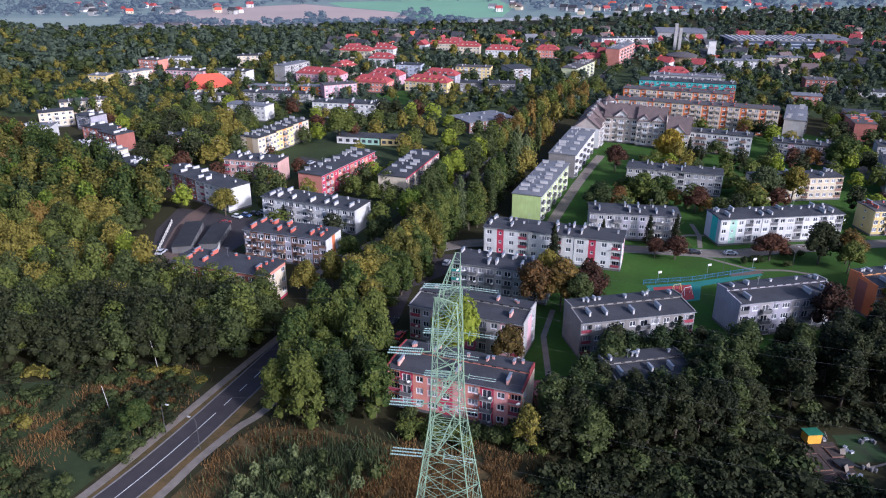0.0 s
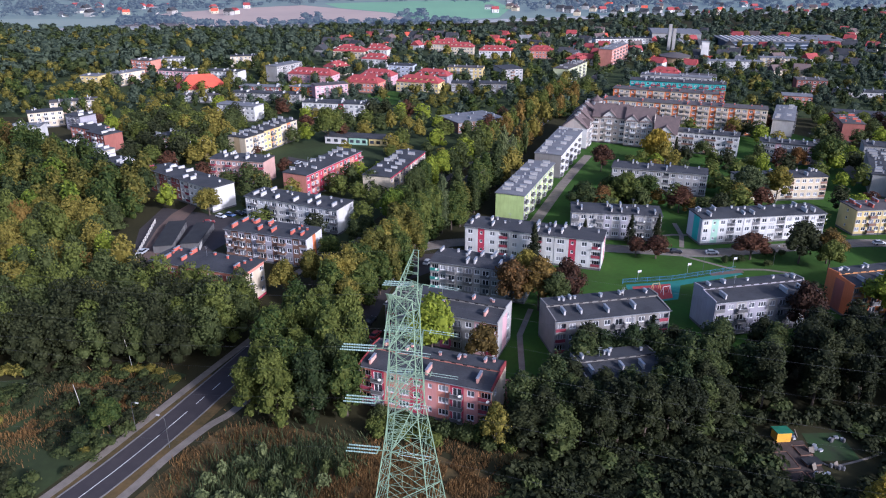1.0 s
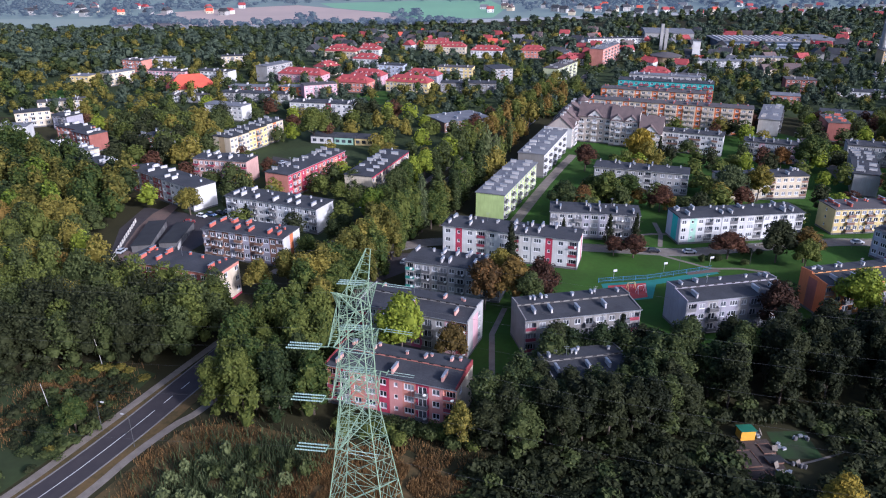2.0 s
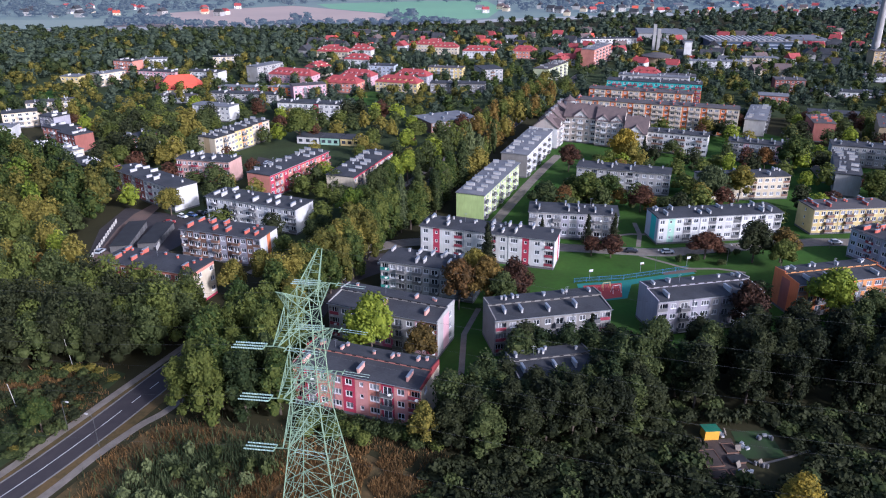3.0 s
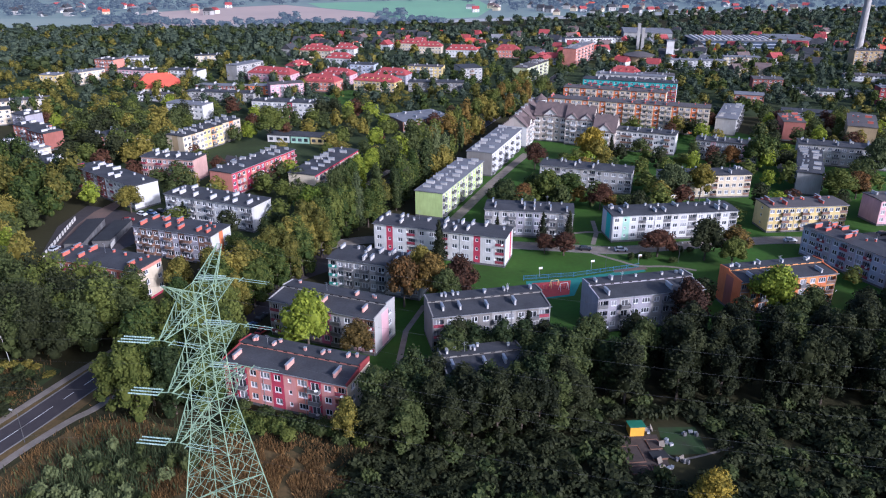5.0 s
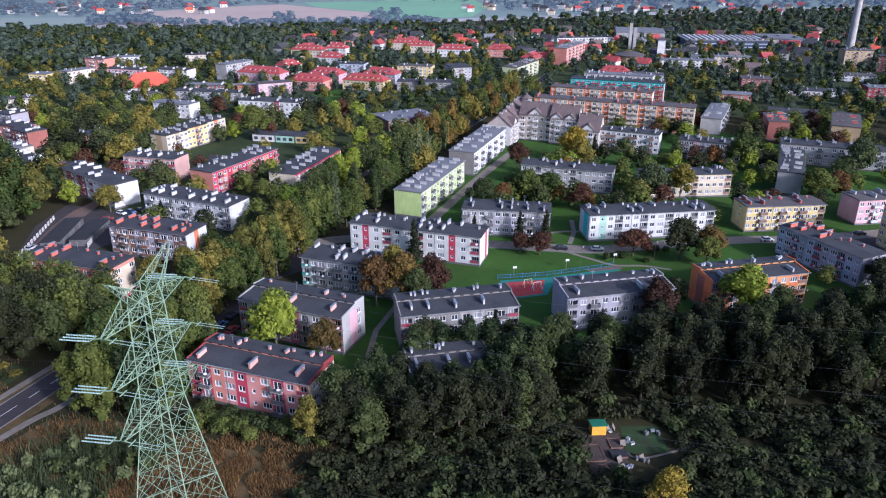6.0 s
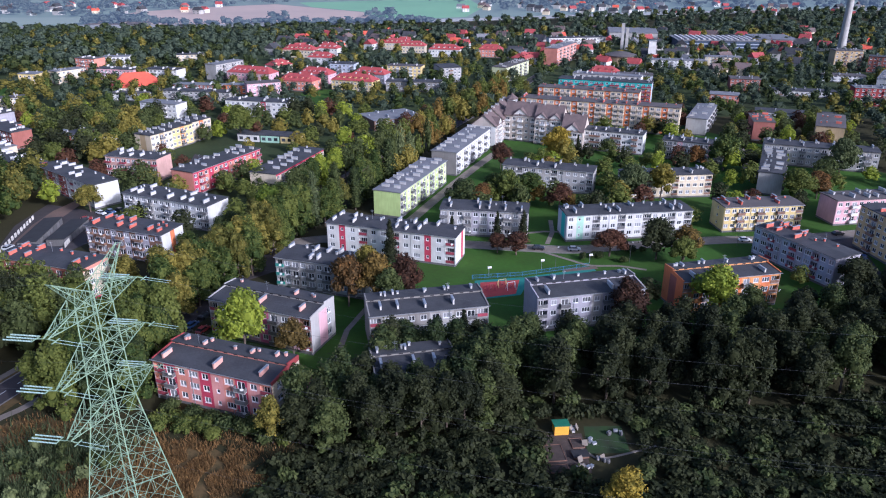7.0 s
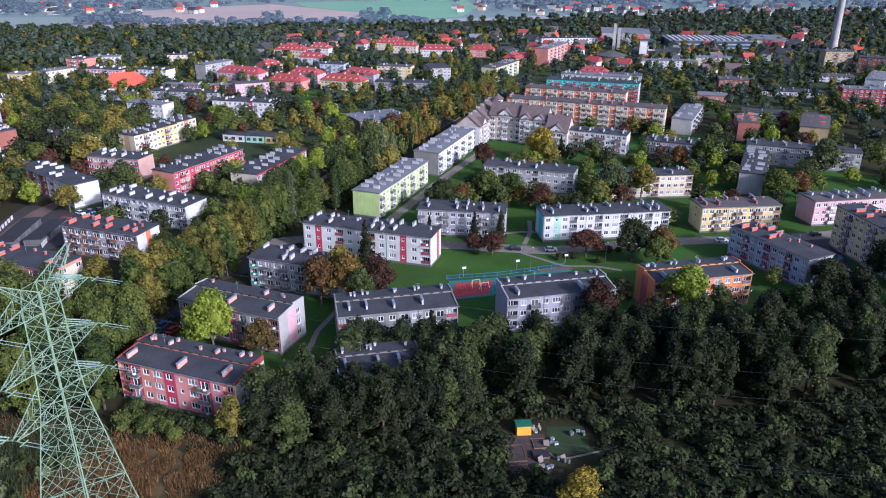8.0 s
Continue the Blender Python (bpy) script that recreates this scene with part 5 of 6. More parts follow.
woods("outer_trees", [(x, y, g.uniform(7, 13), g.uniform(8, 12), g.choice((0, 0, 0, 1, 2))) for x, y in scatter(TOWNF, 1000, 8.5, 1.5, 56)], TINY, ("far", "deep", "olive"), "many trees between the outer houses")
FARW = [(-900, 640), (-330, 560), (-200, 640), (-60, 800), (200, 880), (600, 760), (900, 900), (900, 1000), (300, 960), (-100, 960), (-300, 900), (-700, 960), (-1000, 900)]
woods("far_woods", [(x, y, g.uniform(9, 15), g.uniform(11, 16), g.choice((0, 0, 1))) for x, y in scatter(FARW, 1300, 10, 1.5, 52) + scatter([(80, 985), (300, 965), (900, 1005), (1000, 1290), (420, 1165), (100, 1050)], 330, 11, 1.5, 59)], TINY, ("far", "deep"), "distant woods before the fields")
SCRUB = [(-110, 98), (-74, 96), (-60, 122), (-56, 146), (-70, 152), (-112, 150)]
def patchy(x, y):
    """Which bush grows where: they stand in patches."""
    v = noise.noise((x * .11, y * .11, 3.3)) + g.uniform(-.12, .12)
    return 3 if v > .30 else 1 if v > -.05 else 0


woods("scrub", [(x, y, g.uniform(1.0, 3.0), g.uniform(2.5, 4.5), patchy(x, y)) for x, y in scatter(SCRUB, 300, 2.0, .5, 53) if noise.noise((x * .09, y * .09, 8.1)) < .18], LOW, ("dark", "deep", "golden", "olive"), "rank bushes and scrub beside the road", "scrub")
# the dark leaf colour of this undergrowth also stands in for foreground shade
DARKS = [(16, 84), (18, 112), (60, 124), (70, 132), (130, 130), (170, 140), (260, 150), (230, 112), (120, 74), (10, 70)]
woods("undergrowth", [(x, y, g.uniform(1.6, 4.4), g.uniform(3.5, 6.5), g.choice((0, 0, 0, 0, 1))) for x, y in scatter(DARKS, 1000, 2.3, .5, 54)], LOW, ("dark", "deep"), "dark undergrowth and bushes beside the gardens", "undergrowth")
WILLOWS = [(-40, 96), (-38, 118), (-22, 122), (-12, 112), (-16, 90), (-30, 80)]
woods("willow_scrub", [(x, y, g.uniform(2, 4.5), g.uniform(2.5, 4.5), g.choice((0, 0, 1))) for x, y in scatter(WILLOWS, 34, 3.0, .3, 55)], LOW, ("grey", "deep"), "grey-green willow scrub in the dry meadow", "scrub")


# ---- gardens, court, garages, cars ----
def shed(name, x, y, yaw, L, W, H, wall, roof, label, category, rise=.5, doors=0):
    top = thing(name, x, y, 0, yaw, label, category)
    FOOT.append((x, y, math.cos(radians(yaw)), math.sin(radians(yaw)), L / 2, W / 2))
    part("wall", *prism([(-W / 2, 0), (W / 2, 0), (W / 2, H), (-W / 2, H + rise)], -L / 2, L / 2), wall, top)
    part("roof", *prism([(-W / 2 - .25, H + rise + .02), (W / 2 + .25, H - .04), (W / 2 + .25, H + .1), (-W / 2 - .25, H + rise + .16)], -L / 2 - .2, L / 2 + .2), roof, top)
    for k in range(doors):
        xx = -L / 2 + (k + .5) * L / doors
        part("door", *box(xx - 1.15, xx + 1.15, -W / 2 - .05, -W / 2 + .01, .05, 2.1), RAILG, top, "grey sheet metal garage door")
    return top


SHEDG = mat("green_felt_roof", (.03, .16, .09), .8, .2, .8, 5, .1)
FELT = mat("black_roofing_felt", (.040, .040, .042), .9, .3, .3, 3, .2, dirt=(.024, .024, .025))
SHEDY = mat("orange_yellow_boards", (.72, .36, .03), .7, .15, .8, 6, .1)
BED = mat("dug_soil", (.060, .045, .038), .95, .3, .8, 5, .5)
TARP = mat("blue_tarpaulin", (.02, .16, .50), .5, .15, .8, 5, .2)
FENCEW = mat("whitewashed_concrete", (.55, .52, .47), .9, .25, .7, 5, .15)
SOIL = mat("bare_reddish_earth", (.17, .11, .085), .95, .25, .2, 2, .3, dirt=(.11, .08, .065))
sheet("bare_lane", [(-95, 214), (-95, 224), (-98, 245), (-98, 260), (-95, 273), (-91, 268), (-91, 251), (-90, 235), (-88, 218), (-89, 210)], SOIL, "bare reddish lane along the garages", "lane", 0.06)
shed("garage_row", -89, 234, 97, 24, 6, 2.4, DGREY, FELT, "long row of flat-roofed garages", "garage", .12, 8)
shed("garage_row", -79.6, 234.5, 92, 20, 6, 2.4, DGREY, FELT, "row of garages with dark felt roof", "garage", .12, 7)
shed("red_roofed_shed", 25.8, 138.2, 4, 11, 6.5, 2.3, BRICK, mat("dusty_red_sheet_roof", (.30, .10, .09), .7, .2, .5, 5, .15), "long low shed with dusty red roof", "shed", .5, 3)
shed("garden_shed", 76.2, 122.6, 4, 3.0, 2.4, 2.0, SHEDY, SHEDG, "small orange-yellow garden shed with green roof", "shed", .3)
sheet("garden_soil", [(71.5, 109.4), (80.4, 109.8), (80.5, 122), (73, 121.5)], BED, "dug dark garden soil", "garden", .025)
shed("cold_frame", 79.0, 114.8, 8, 3.0, 1.9, .45, BROWN, FELT, "low cold frame covered with dark felt", "cold frame", .15)
shed("annex", 141, 192.5, 12, 9, 5, 3.0, GREYW, ROOF, "flat-roofed annex behind the orange block", "annex", .2)
shed("white_shed", 170, 178.5, -8, 9, 4, 2.6, WHITE, ROOF, "low white shed at the edge of trees", "shed", .3)
ob = shed("market_stall", 137.5, 197.5, 12, 6, 4.5, 2.8, GREYW, TARP, "stall covered with a blue tarpaulin", "stall", .3)
sheet("garden_plot", [(80.6, 115.4), (89.2, 115.8), (89.4, 124.6), (81.4, 124.4)], mat("garden_grass", (.024, .060, .012), .95, .3, .3, 2, .4, dirt=(.03, .033, .018)), "rough green garden plot", "garden", 0.03)
for k, (x, y, a, b) in enumerate(((74, 115.5, 3.6, 5), (79, 118.6, 2.4, 3), (74.2, 110.8, 3.6, 2.2), (77.6, 111, 1.8, 2))):
    bed = thing("garden_bed", x, y, 0, 6, "dug brown vegetable bed with plank edges", "garden bed", "garden beds")
    part("soil", *box(-a / 2, a / 2, -b / 2, b / 2, 0, .18), BED, bed)
    for s in (-1, 1):
        part("edge_board", *box(-a / 2 - .06, a / 2 + .06, s * b / 2 - .04, s * b / 2 + .04, 0, .28), BROWN, bed)
        part("edge_board", *box(s * a / 2 - .04, s * a / 2 + .04, -b / 2 + .05, b / 2 - .05, 0, .28), BROWN, bed)
way("garden_path", smooth_line([(77.5, 120.5), (80.5, 116), (83, 114), (90, 116), (95, 118)]), .5, PAVE, "narrow slab path through the garden", "footway", .05)
g = random.Random(12)
for k in range(30):
    x, y = g.choice(((78.5, 123.5), (87.2, 121.6), (87.2, 122), (82.8, 113.5), (79, 111.2), (79.5, 112), (82, 119)))
    x, y = x + g.uniform(-1.5, 1.5), y + g.uniform(-1.1, 1.1)
    name, m, label = g.choice((("crate", STACKW, "small whitish crate in the garden"), ("barrel", RAILG, "grey water barrel in the garden"), ("board", PAVE, "pale weathered board leaning in the garden")))
    top = thing(name, x, y, .03, g.uniform(0, 90), label, name, "garden clutter")
    if name == "barrel":
        part("drum", *tube([(0, 0, 0), (0, 0, .08), (0, 0, .45), (0, 0, .85), (0, 0, .9)], [.24, .28, .32, .28, .24], 10), m, top)
    elif name == "crate":
        part("body", *box(-.42, .42, -.3, .3, 0, .4), m, top)
        part("lid", *box(-.45, .45, -.33, .33, .4, .45), METAL, top)
    else:
        part("plank", *prism([(-.1, 0), (.0, 0), (.55, 1.1), (.45, 1.1)], -.6, .6), m, top)

# the playground
court = sheet("sports_court", [(62.2, 185), (73.2, 188), (75.2, 197.6), (63.2, 195.6)], REDCOURT, "red rubber playground court", "court", .05)
sheet("court_rim", [(61, 184), (74.5, 187.2), (78, 196.5), (100, 204.5), (99.4, 206.6), (77, 199.6), (61.5, 197)], TEALCOURT, "teal playground surface beside the red court", "court", .035)
sheet("sand_pit", [(90, 203.4), (101, 206), (100.5, 208), (89.5, 205.4)], SOIL, "bare sandy strip beside the playground", "sand", .06)
fence = thing("court_fence", 0, 0, 0, 0, "blue mesh fence round the playground", "fence")
line = [(60.8, 197.8), (64.7, 198.4), (68.6, 199), (72.5, 199.6), (76.4, 200.2), (80.8, 201.6), (85.2, 203), (89.6, 204.4), (94, 205.8), (98.4, 207.2)]
BLUEF = mat("blue_painted_steel", (.08, .22, .40), .5, .15, 1, 6, .05)
for (a, b), (c, d) in zip(line, line[1:]):
    part("post", *bars([((a, b, 0), (a, b, 1.6))], .05), BLUEF, fence)
    for z in (.5, 1.5):
        part("rail", *bars([((a, b, z), (c, d, z))], .03), BLUEF, fence)
    tagged(part("mesh_panel", *bars([((a + (c - a) * k / 14, b + (d - b) * k / 14, .1), (a + (c - a) * k / 14, b + (d - b) * k / 14, 1.5)) for k in range(1, 14)], .012), BLUEF, fence), kind="stuff")
for x, y in ((66, 200.5), (83, 206), (99, 210.5)):
    hoop = thing("basketball_hoop", x, y, 0, 15, "white basketball board on a steel post", "hoop", "hoops")
    part("post", *tube([(0, 0, 0), (0, 0, 2.6), (0, -.6, 3.1)], [.07, .06, .05], 7), METAL, hoop)
    part("backboard", *box(-.6, .6, -.7, -.64, 2.8, 3.5), FRAME, hoop)
    part("ring", *tube([(.22 * math.cos(t), -.95 + .22 * math.sin(t), 2.95) for t in np.linspace(0, 6.1, 10)], [.02] * 10, 5), RED, hoop)
for x, y, m in ((66, 190, RED), (69.5, 193, YELLOW), (72, 191, FRAME)):
    swing = thing("swing_frame", x, y, .05, 20, "slanting painted steel swing frame", "swing", "swings")
    for s in (-1, 1):
        part("leg", *bars([((s * 1.4, -.7, 0), (s * 1.2, 0, 2.3))], .05), m, swing)
        part("leg", *bars([((s * 1.4, .7, 0), (s * 1.2, 0, 2.3))], .05), m, swing)
    part("crossbar", *bars([((-1.25, 0, 2.3), (1.25, 0, 2.3))], .05), m, swing)
    part("seat", *box(-.25, .25, -.1, .1, .5, .55), DARK, swing)
    part("chain", *bars([((-.24, 0, .52), (-.24, 0, 2.28))], .012), METAL, swing)
    part("chain", *bars([((.24, 0, .52), (.24, 0, 2.28))], .012), METAL, swing)

# fences by the garages
fence = thing("garden_wall", 0, 0, 0, 0, "broken whitewashed concrete panel wall at the wood's edge", "wall")
for k in range(13):
    f = k / 12
    x, y = -94.2 + f * -6.3, 214.6 + f * 35
    part("panel", *box(-.1, .1, 0, 1.7, 0, 1.5), FENCEW, fence, "", pose(x, y, 0, 0, 0, 10))
fence = thing("yard_fence", 0, 0, 0, 0, "pale concrete post and panel fence beside garages", "fence")
for k in range(11):
    f = k / 10
    part("panel", *box(-.08, .08, 0, 1.75, 0, 1.7), FENCEW, fence, "", pose(-75.6 - 3.1 * f, 223.2 + 19 * f, 0, 0, 0, 9))

pool = thing("paddling_pool", 20.4, 143.3, 0, 20, "small pale blue paddling pool on the grass", "pool")
part("rim", *tube([(1.3 * math.cos(t), 1.0 * math.sin(t), .22) for t in np.linspace(0, 6.283, 15)], [.2] * 15, 6), TARP, pool)
part("water", *patch([(1.25 * math.cos(t), .95 * math.sin(t)) for t in np.linspace(0, 5.98, 14)], .0, .2), mat("pool_water", (.25, .50, .60), .1, .1, 1, 4, .05), pool)
CARM = [mat("car_paint_" + n, c, .3, .05, .5, 3, 0, spec=.6) for n, c in (("silver", (.45, .46, .48)), ("white", (.70, .70, .70)), ("black", (.02, .02, .025)), ("red", (.30, .03, .03)), ("blue", (.04, .09, .22)), ("green", (.05, .12, .08)))]
TYRE = mat("tyre_rubber", (.02, .02, .02), .9, .2, 2, 8, .1)
CARN = ("silver", "white", "black", "red", "blue", "dark green")


def car(x, y, yaw, c, where):
    top = thing("car", x, y, .05, yaw, f"{CARN[c]} parked hatchback car {where}", "car", "parked cars")
    side = [(-2.1, .35), (2.05, .35), (2.1, .65), (1.9, .82), (1.0, .92), (-1.9, .98), (-2.1, .85)]
    V = [(x, -.86, z) for x, z in side] + [(x, .86, z) for x, z in side]
    n = len(side)
    F = [list(range(n)), list(range(n, 2 * n))[::-1]] + [[(i + 1) % n, i, n + i, n + (i + 1) % n] for i in range(n)]
    part("body", V, F, CARM[c], top)
    cab = [(-1.85, .95), (1.0, .90), (.35, 1.42), (-1.35, 1.46)]
    V = [(x, -.78 + (.12 if z > 1.2 else 0), z) for x, z in cab] + [(x, .78 - (.12 if z > 1.2 else 0), z) for x, z in cab]
    part("windows", V, [[0, 1, 2, 3], [7, 6, 5, 4], [1, 0, 4, 5], [2, 1, 5, 6], [3, 2, 6, 7], [0, 3, 7, 4]], GLASS, top)
    part("roof", *box(-1.35, .36, -.66, .66, 1.44, 1.49), CARM[c], top)
    for xx in (-1.3, 1.3):
        for yy in (-.86, .86):
            part("wheel", *tube([(xx, yy - .1, .3), (xx, yy + .1, .3)], [.31, .31], 12), TYRE, top)
    for yy in (-.6, .6):
        part("headlight", *box(2.02, 2.11, yy - .2, yy + .2, .62, .76), FRAME, top)


for x, y, yaw, c, where in ((95.9, 221.0, 0, 0, "on the street"), (84, 221.8, -6, 2, "on the street"), (156.3, 229.4, 5, 1, "on the street"), (191.7, 235.4, 10, 2, "on the street"), (-77.9, 256.5, -30, 1, "beside the white block"), (-74.8, 258, -32, 4, "beside the white block"),
                            (-71.8, 259.6, -32, 2, "beside the white block"), (-69, 261, -34, 0, "beside the white block"), (-12.9, 160.5, 65, 2, "in the yard"), (-11.4, 165.4, 68, 3, "in the yard"), (-15.1, 168.0, 70, 4, "in the yard"), (-13.4, 173.3, 70, 2, "in the yard"),
                            (1.2, 213, 70, 0, "in the yard"), (8, 222.5, 30, 2, "in the yard"), (-9.5, 201, 66, 1, "in the yard")):
    car(x, y, yaw, c, where)
for x, y, yaw, c, where in ((-62, 322, 60, 1, "in the car park"), (-59, 324, 60, 2, "in the car park"), (-56, 325.5, 60, 3, "in the car park"), (-62.5, 331, 60, 0, "in the car park"), (186.6, 205, 76, 2, "on the side road"), (183.5, 200, 76, 0, "on the side road"), (189, 214, 76, 4, "on the side road"),
                            (139.1, 166, 20, 2, "behind the trees"), (28.8, 328, 68, 1, "on the avenue"), (56, 402, 68, 0, "on the avenue"), (205, 362, 75, 1, "on the lane"), (208, 374, 75, 2, "on the lane"), (-94, 222, 80, 0, "beside the garages"), (-80.5, 250, 20, 3, "beside the garages")):
    car(x, y, yaw, c, where)


def lamp(x, y, yaw, h=7.5, label="grey steel street lamp beside the road"):
    top = thing("street_lamp", x, y, 0, yaw, label, "street lamp", "street lamps")
    part("pole", *tube([(0, 0, 0), (0, 0, 1), (0, 0, h * .9), (.3, 0, h), (1.3, 0, h + .15)], [.07, .06, .045, .04, .035], 7), LAMPM, top)
    part("lamp_head", *prism([(-.16, h + .05), (.16, h + .05), (.12, h + .24), (-.12, h + .24)], 1.2, 1.95), STACKW, top)


for x, y, yaw in ((-58.2, 124.8, -20), (-49.4, 119.6, 160), (52, 152.2, 80), (87, 204, 60), (112, 211, -90), (152, 225, 90), (69, 226.5, -90), (-15, 245, 150), (26, 345, 150)):
    lamp(x, y, yaw)
for x, y, h in ((-73.4, 132.8, 6.5), (-68.9, 149.7, 8)):
    pole = thing("wooden_pole", x, y, 0, 0, "old leaning wooden pole in the scrub", "pole", "old poles")
    part("shaft", *tube([(0, 0, 0), (-.3, 0, h * .5), (-.7, 0, h)], [.09, .07, .05], 7), FENCEW, pole)

# dry grass and reeds
def blades(spots, seed, tall, wide, keep=1.0):
    """Leaning blades of grass round some places (x, y, rx, ry, count)."""
    V, F = [], []
    gg = np.random.default_rng(seed)
    for cx, cy, rx, ry, n in spots:
        for x, y in gg.normal(size=(n, 2)) * (rx / 2, ry / 2) + (cx, cy):
            if noise.noise((x * .22, y * .22, seed)) < -.32 or to_line(x, y, AVENUE) < 6.5 or to_line(x, y, PATHS) < 1.6 or not clear(x, y, .3, 0):
                continue
            t, h, w = gg.uniform(0, 6.28), gg.uniform(*tall), gg.uniform(*wide)
            dx, dy = math.cos(t), math.sin(t)
            lx, ly = gg.normal(size=2) * .25 * h
            k = len(V)
            V += [(x - dx * w, y - dy * w, 0), (x + dx * w, y + dy * w, 0), (x + lx + dx * w * .3, y + ly + dy * w * .3, h), (x + lx - dx * w * .3, y + ly - dy * w * .3, h * .92)]
            F.append([k, k + 1, k + 2, k + 3])
    return V, F


V, F = blades(((-6, 104, 16, 16, 19000), (5, 110, 15, 10, 8000), (-33, 120, 9, 7, 2600), (-64, 138, 6, 10, 3200), (-74, 140, 8, 6, 4200), (-97, 131, 8, 6, 2500), (-88, 112, 10, 8, 2200), (-82, 126, 9, 7, 2200), (-45, 112, 4, 12, 900)), 4, (.4, 1.2), (.05, .12))
STRAW = leaf_mat("dry_straw", (.31, .18, .062), (.13, .080, .032))
tagged(new("dry_grass", mesh_of("dry_grass", V, F, [STRAW])), "tall brown dry grass round the pylon", "grass", kind="stuff")
V, F = blades(((-29, 106, 12, 16, 5200), (-18, 116, 9, 6, 1200)), 5, (1.0, 2.6), (.07, .16))
tagged(new("reeds", mesh_of("reeds", V, F, [LEAF["grey"]])), "tall grey-green reeds in the meadow", "reeds", kind="stuff")


# ---- the far town and the plain ----
def low_house(roof_m, wall_m, w, d, h):
    top = thing("house", 0, -900, 0, 0, "small distant family house with pitched roof", "house", "distant family houses")
    part("wall", *box(-w / 2, w / 2, -d / 2, d / 2, 0, h), wall_m, top)
    R = d * .42
    part("roof", *prism([(-d / 2 - .4, h - .1), (d / 2 + .4, h - .1), (0, h + R)], -w / 2 - .3, w / 2 + .3), roof_m, top)
    part("chimney", *box(w * .2, w * .2 + .6, -.3, .3, h + R * .4, h + R + .6), BRICK, top)
    for xx in (-w * .28, w * .28):
        for z in ((1, 3.6) if h > 5 else (1,)):
            part("window", *box(xx - .6, xx + .6, -d / 2 - .04, -d / 2 + .02, z, z + 1.3), GLASS, top)
    return top


MODELS = [low_house(TILE, WHITE, 11, 10, 5.6), low_house(TILEB, CREAM, 12, 10, 5.4), low_house(ROOF, GREYW, 13, 11, 6.2), low_house(TILEO, CREAM, 10, 9, 4.2), low_house(ROOFW, WHITE, 14, 10, 3.6)]
g = random.Random(21)
SPOTS = scatter([(120, 620), (240, 560), (420, 640), (520, 780), (560, 900), (-40, 900), (20, 780)], 85, 17, 6, 60) + scatter([(-120, 700), (20, 760), (0, 900), (-120, 860)], 26, 17, 6, 61) + scatter([(-620, 1150), (-300, 1180), (-330, 1330), (-700, 1330)], 26, 24, 6, 62) + scatter([(60, 1200), (700, 1080), (900, 1400), (80, 1450)], 60, 24, 6, 63)
for k, (x, y) in enumerate(SPOTS):
    m = pose(x, y, 0, 0, 0, g.choice((-20, 70, 10, -35)) + g.uniform(-6, 6))
    if k < len(MODELS):
        MODELS[k].matrix_basis = m
    else:
        copy_thing(MODELS[g.choice((0, 0, 1, 2, 2, 3, 4))], m)

SHEETM = mat("dark_blue_cladding", (.06, .08, .12), .5, .15, .1, 2, .05)
hall = thing("factory_hall", 331, 764, 0, -6, "large dark blue factory hall with ribbed pale roof", "factory")
part("wall", *box(-40, 40, -24, 24, 0, 9.5), SHEETM, hall)
part("roof", *box(-40.5, 40.5, -24.5, 24.5, 9.5, 10.2), ROOFW, hall)
for z in (3.0, 6.2):
    part("cladding_band", *box(-40.1, 40.1, -24.15, -24.02, z, z + .9), BLUEW, hall)
for k in range(14):
    part("roof_light", *prism([(-20, 10.2), (20, 10.2), (20, 11.1), (-20, 11.1)], -36 + k * 5.4, -34 + k * 5.4), STACKW, hall)
annex = thing("factory_annex", 398, 780, 0, -6, "pale factory annex with red trim", "factory")
part("wall", *box(-20, 20, -26, 26, 0, 9), GREYW, annex)
part("roof", *box(-20.4, 20.4, -26.4, 26.4, 9, 9.6), ROOFW, annex)
part("trim", *box(-4, 12, -26.2, -26.02, 5, 8.5), RED, annex)
hall2 = thing("warehouse", 268, 850, 0, -10, "wide pale grey warehouse roof", "warehouse")
part("wall", *box(-26, 26, -30, 30, 0, 9), GREYW, hall2)
part("roof", *prism([(-30.4, 9), (30.4, 9), (30.4, 9.5), (0, 11.5), (-30.4, 9.5)][::-1], -26.4, 26.4), ROOFW, hall2)

church = thing("church", 208, 643, 0, -10, "modern church with dark drum wall and low conical roof", "church")
part("wall", *tube([(0, 0, 0), (0, 0, 8.5)], [12.5, 12.5], 24), TAN, church)
part("roof", *tube([(0, 0, 8.4), (0, 0, 9.2), (0, 0, 11.4), (0, 0, 11.9)], [13.6, 13.6, 5, .4], 24), ROOFB, church)
belfry = thing("church_belfry", 237, 753, 0, -10, "twin slender pale concrete slab towers", "tower")
for dx in (-2.2, 2.2):
    part("tower", *box(dx - 1.5, dx + 1.5, -2, 2, 0, 23 - dx), GREYW, belfry)
bell = thing("bell_wall", 241, 665, 0, -10, "tall white concrete bell wall", "tower")
part("slab", *box(-3.2, 3.2, -1.2, 1.2, 0, 18), WHITE, bell)
part("cap", *box(-3.5, 3.5, -1.5, 1.5, 18, 18.4), METAL, bell)
chim = thing("factory_chimney", 437, 713, 0, 0, "very tall pale concrete factory chimney", "chimney")
part("shaft", *tube([(0, 0, 0), (0, 0, 30), (0, 0, 75), (0, 0, 110)], [3.9, 3.3, 2.7, 2.3], 20), GREYW, chim)
for z in (55, 80, 104):
    r = 3.8 - z * .016
    part("gallery", *tube([(0, 0, z), (0, 0, z + .8)], [r + .7, r + .7], 20), METAL, chim)

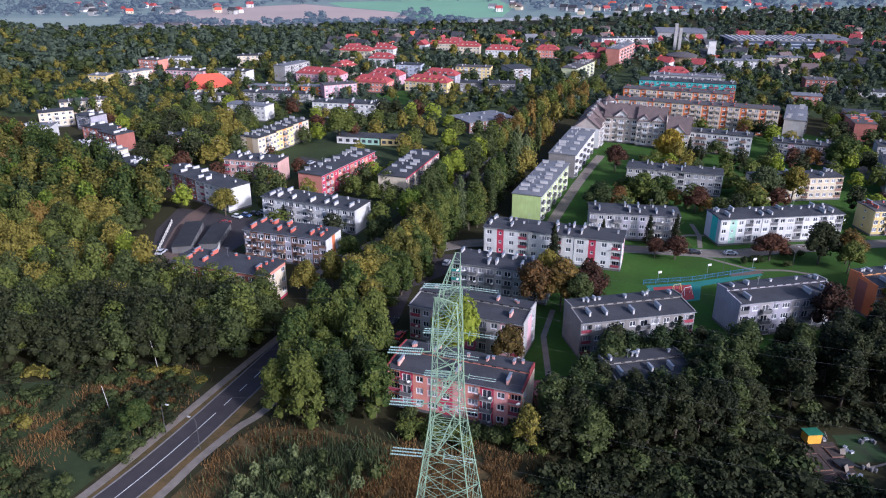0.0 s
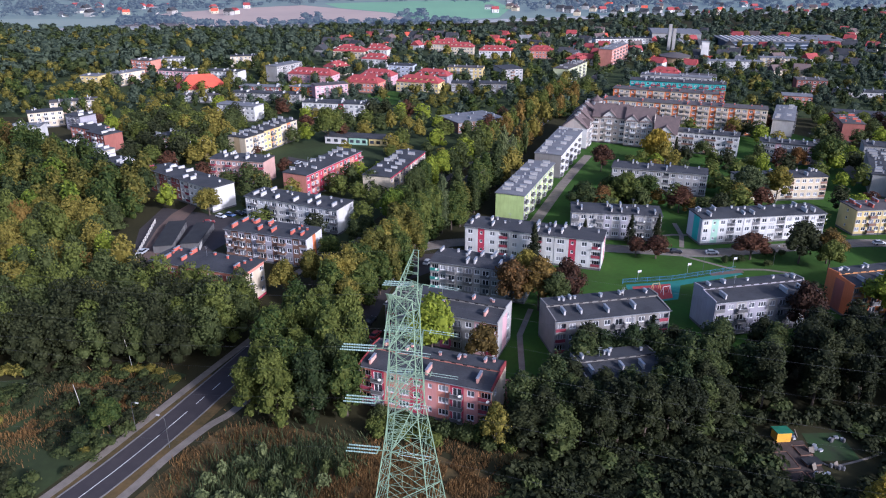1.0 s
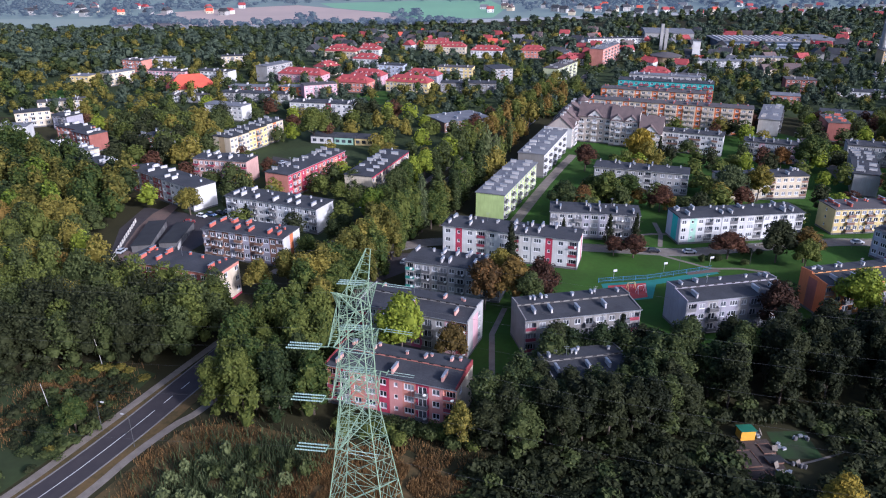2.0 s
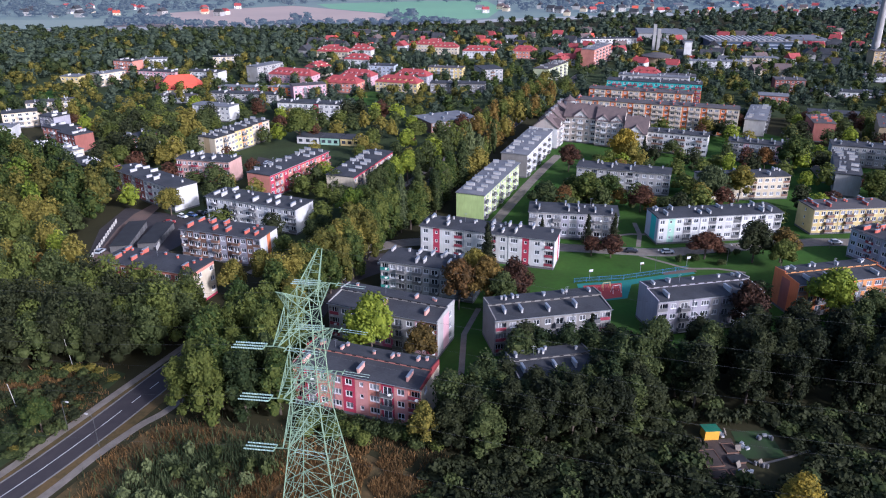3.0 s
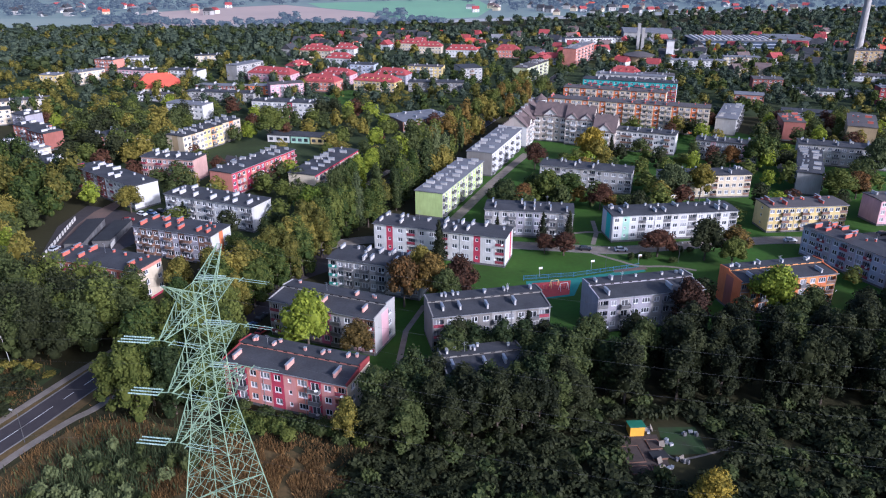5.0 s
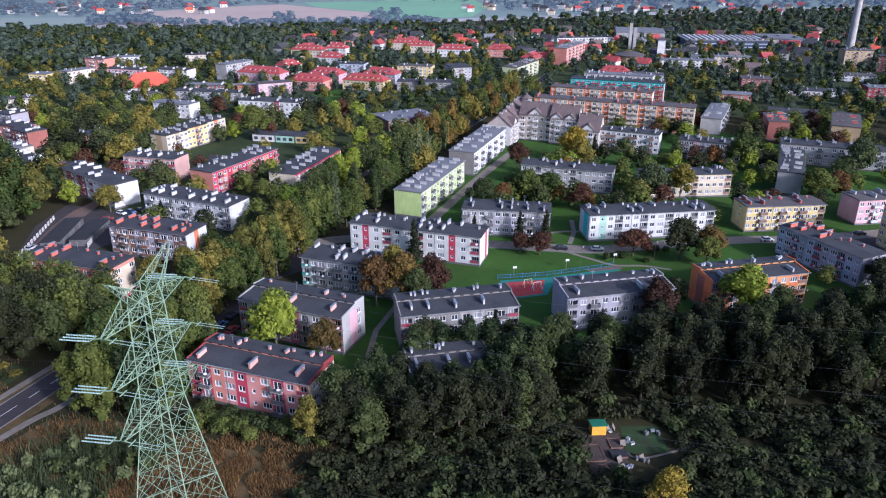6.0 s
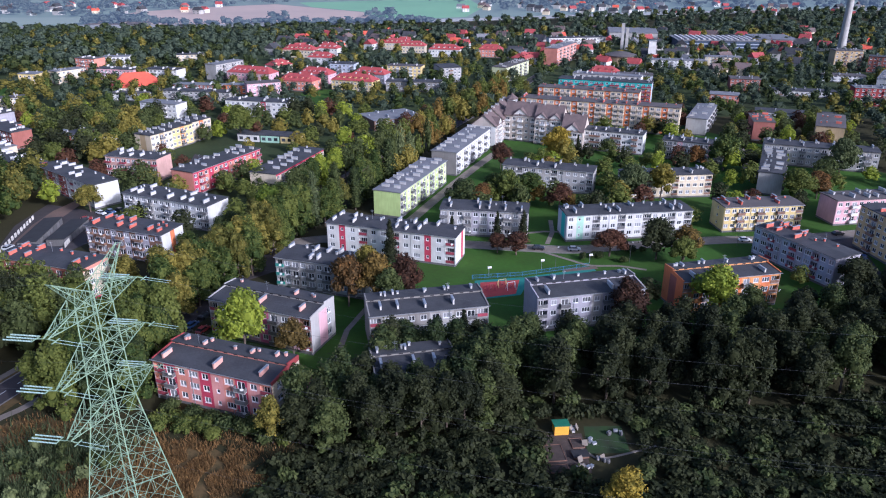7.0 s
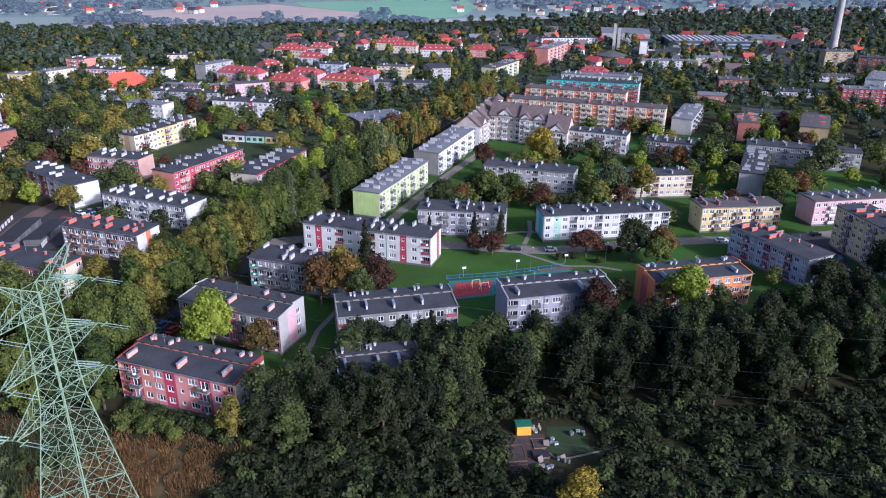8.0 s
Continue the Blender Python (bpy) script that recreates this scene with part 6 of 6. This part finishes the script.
kind = thing("kindergarten", -38, 372, 0, -12, "low kindergarten in teal and yellow with flat roofs", "kindergarten")
for xx, w, m in ((-11, 12, WHITE), (1, 10, MINT), (12, 10, YELLOW)):
    part("wall", *box(xx - w / 2, xx + w / 2, -5, 5, 0, 3.6), m, kind)
    part("roof", *box(xx - w / 2 - .3, xx + w / 2 + .3, -5.3, 5.3, 3.61, 3.95), ROOF, kind)
    for k in range(3):
        part("window", *box(xx - w / 3 + k * w / 3 - 1, xx - w / 3 + k * w / 3 + 1, -5.06, -4.98, 1, 2.6), GLASS, kind)

# motorway with pale noise barriers
MOTOR = smooth_line([(-1300, 900), (-800, 925), (-556, 945), (-368, 975), (-168, 1005), (45, 1066), (274, 1150), (400, 1195), (800, 1290), (1300, 1380)])
way("road_motorway", MOTOR, 22, ASPHALT, "pale motorway across the plain", "motorway", .4)
BARR = mat("pale_noise_barrier", (.20, .21, .23), .7, .15, .05, 1, .05)
V, F = ribbon(MOTOR, .6, 0, 4.0, -15)
tagged(new("noise_barrier", mesh_of("noise_barrier", V, F, [BARR])), "long pale noise barrier beside the motorway", "noise barrier", kind="structure")


def plain(name, col, second, haze_glow, points, label, z, air=(.40, .46, .56)):
    """Open land far off; its haze is a faint emission tinted by air."""
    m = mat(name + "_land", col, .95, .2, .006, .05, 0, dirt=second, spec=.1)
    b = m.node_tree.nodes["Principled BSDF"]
    b.inputs["Emission Color"].default_value, b.inputs["Emission Strength"].default_value = (*air, 1), haze_glow
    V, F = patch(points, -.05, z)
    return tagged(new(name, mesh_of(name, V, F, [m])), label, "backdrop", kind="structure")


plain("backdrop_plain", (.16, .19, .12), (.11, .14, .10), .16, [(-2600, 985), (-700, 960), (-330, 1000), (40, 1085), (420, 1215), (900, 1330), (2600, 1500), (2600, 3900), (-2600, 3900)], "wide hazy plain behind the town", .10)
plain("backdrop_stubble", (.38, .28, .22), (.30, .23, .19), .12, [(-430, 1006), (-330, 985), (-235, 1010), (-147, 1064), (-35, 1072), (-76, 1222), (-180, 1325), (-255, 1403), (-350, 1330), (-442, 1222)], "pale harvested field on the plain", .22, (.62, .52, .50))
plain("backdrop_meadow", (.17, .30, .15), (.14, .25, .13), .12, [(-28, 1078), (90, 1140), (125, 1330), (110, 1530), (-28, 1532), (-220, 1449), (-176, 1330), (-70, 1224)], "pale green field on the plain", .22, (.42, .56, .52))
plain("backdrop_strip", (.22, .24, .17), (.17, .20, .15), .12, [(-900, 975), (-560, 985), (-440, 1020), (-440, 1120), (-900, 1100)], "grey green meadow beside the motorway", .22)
g = random.Random(30)
FARM = leaf_mat("hazed_plain_leaves", (.10, .12, .10), (.06, .08, .07), .3)
# a weak bluish emission on the leaves paints in the distance haze
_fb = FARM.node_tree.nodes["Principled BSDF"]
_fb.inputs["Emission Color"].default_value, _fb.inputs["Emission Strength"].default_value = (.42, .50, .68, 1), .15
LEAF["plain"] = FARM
spots = []
for poly, n, s in (([(-60, 1125), (-25, 1125), (-20, 1150), (-60, 1150)], 10, 70), ([(-430, 1005), (-360, 985), (-340, 1040), (-390, 1080), (-440, 1060)], 40, 71), ([(-1200, 1120), (-440, 1120), (-420, 1210), (-330, 1340), (-200, 1400), (-1200, 1400)], 260, 72),
                   ([(140, 1180), (420, 1230), (1400, 1400), (1400, 1700), (120, 1700)], 420, 73), ([(-320, 960), (40, 1010), (40, 1040), (-320, 985)], 60, 74), ([(-1300, 1420), (120, 1450), (120, 1800), (-1500, 1800)], 320, 75), ([(-200, 1085), (-170, 1085), (-170, 1100), (-200, 1100)], 4, 76)):
    spots += [(x, y, g.uniform(8, 15), g.uniform(12, 22), 0) for x, y in scatter(poly, n, 11, 1, s, 0)]
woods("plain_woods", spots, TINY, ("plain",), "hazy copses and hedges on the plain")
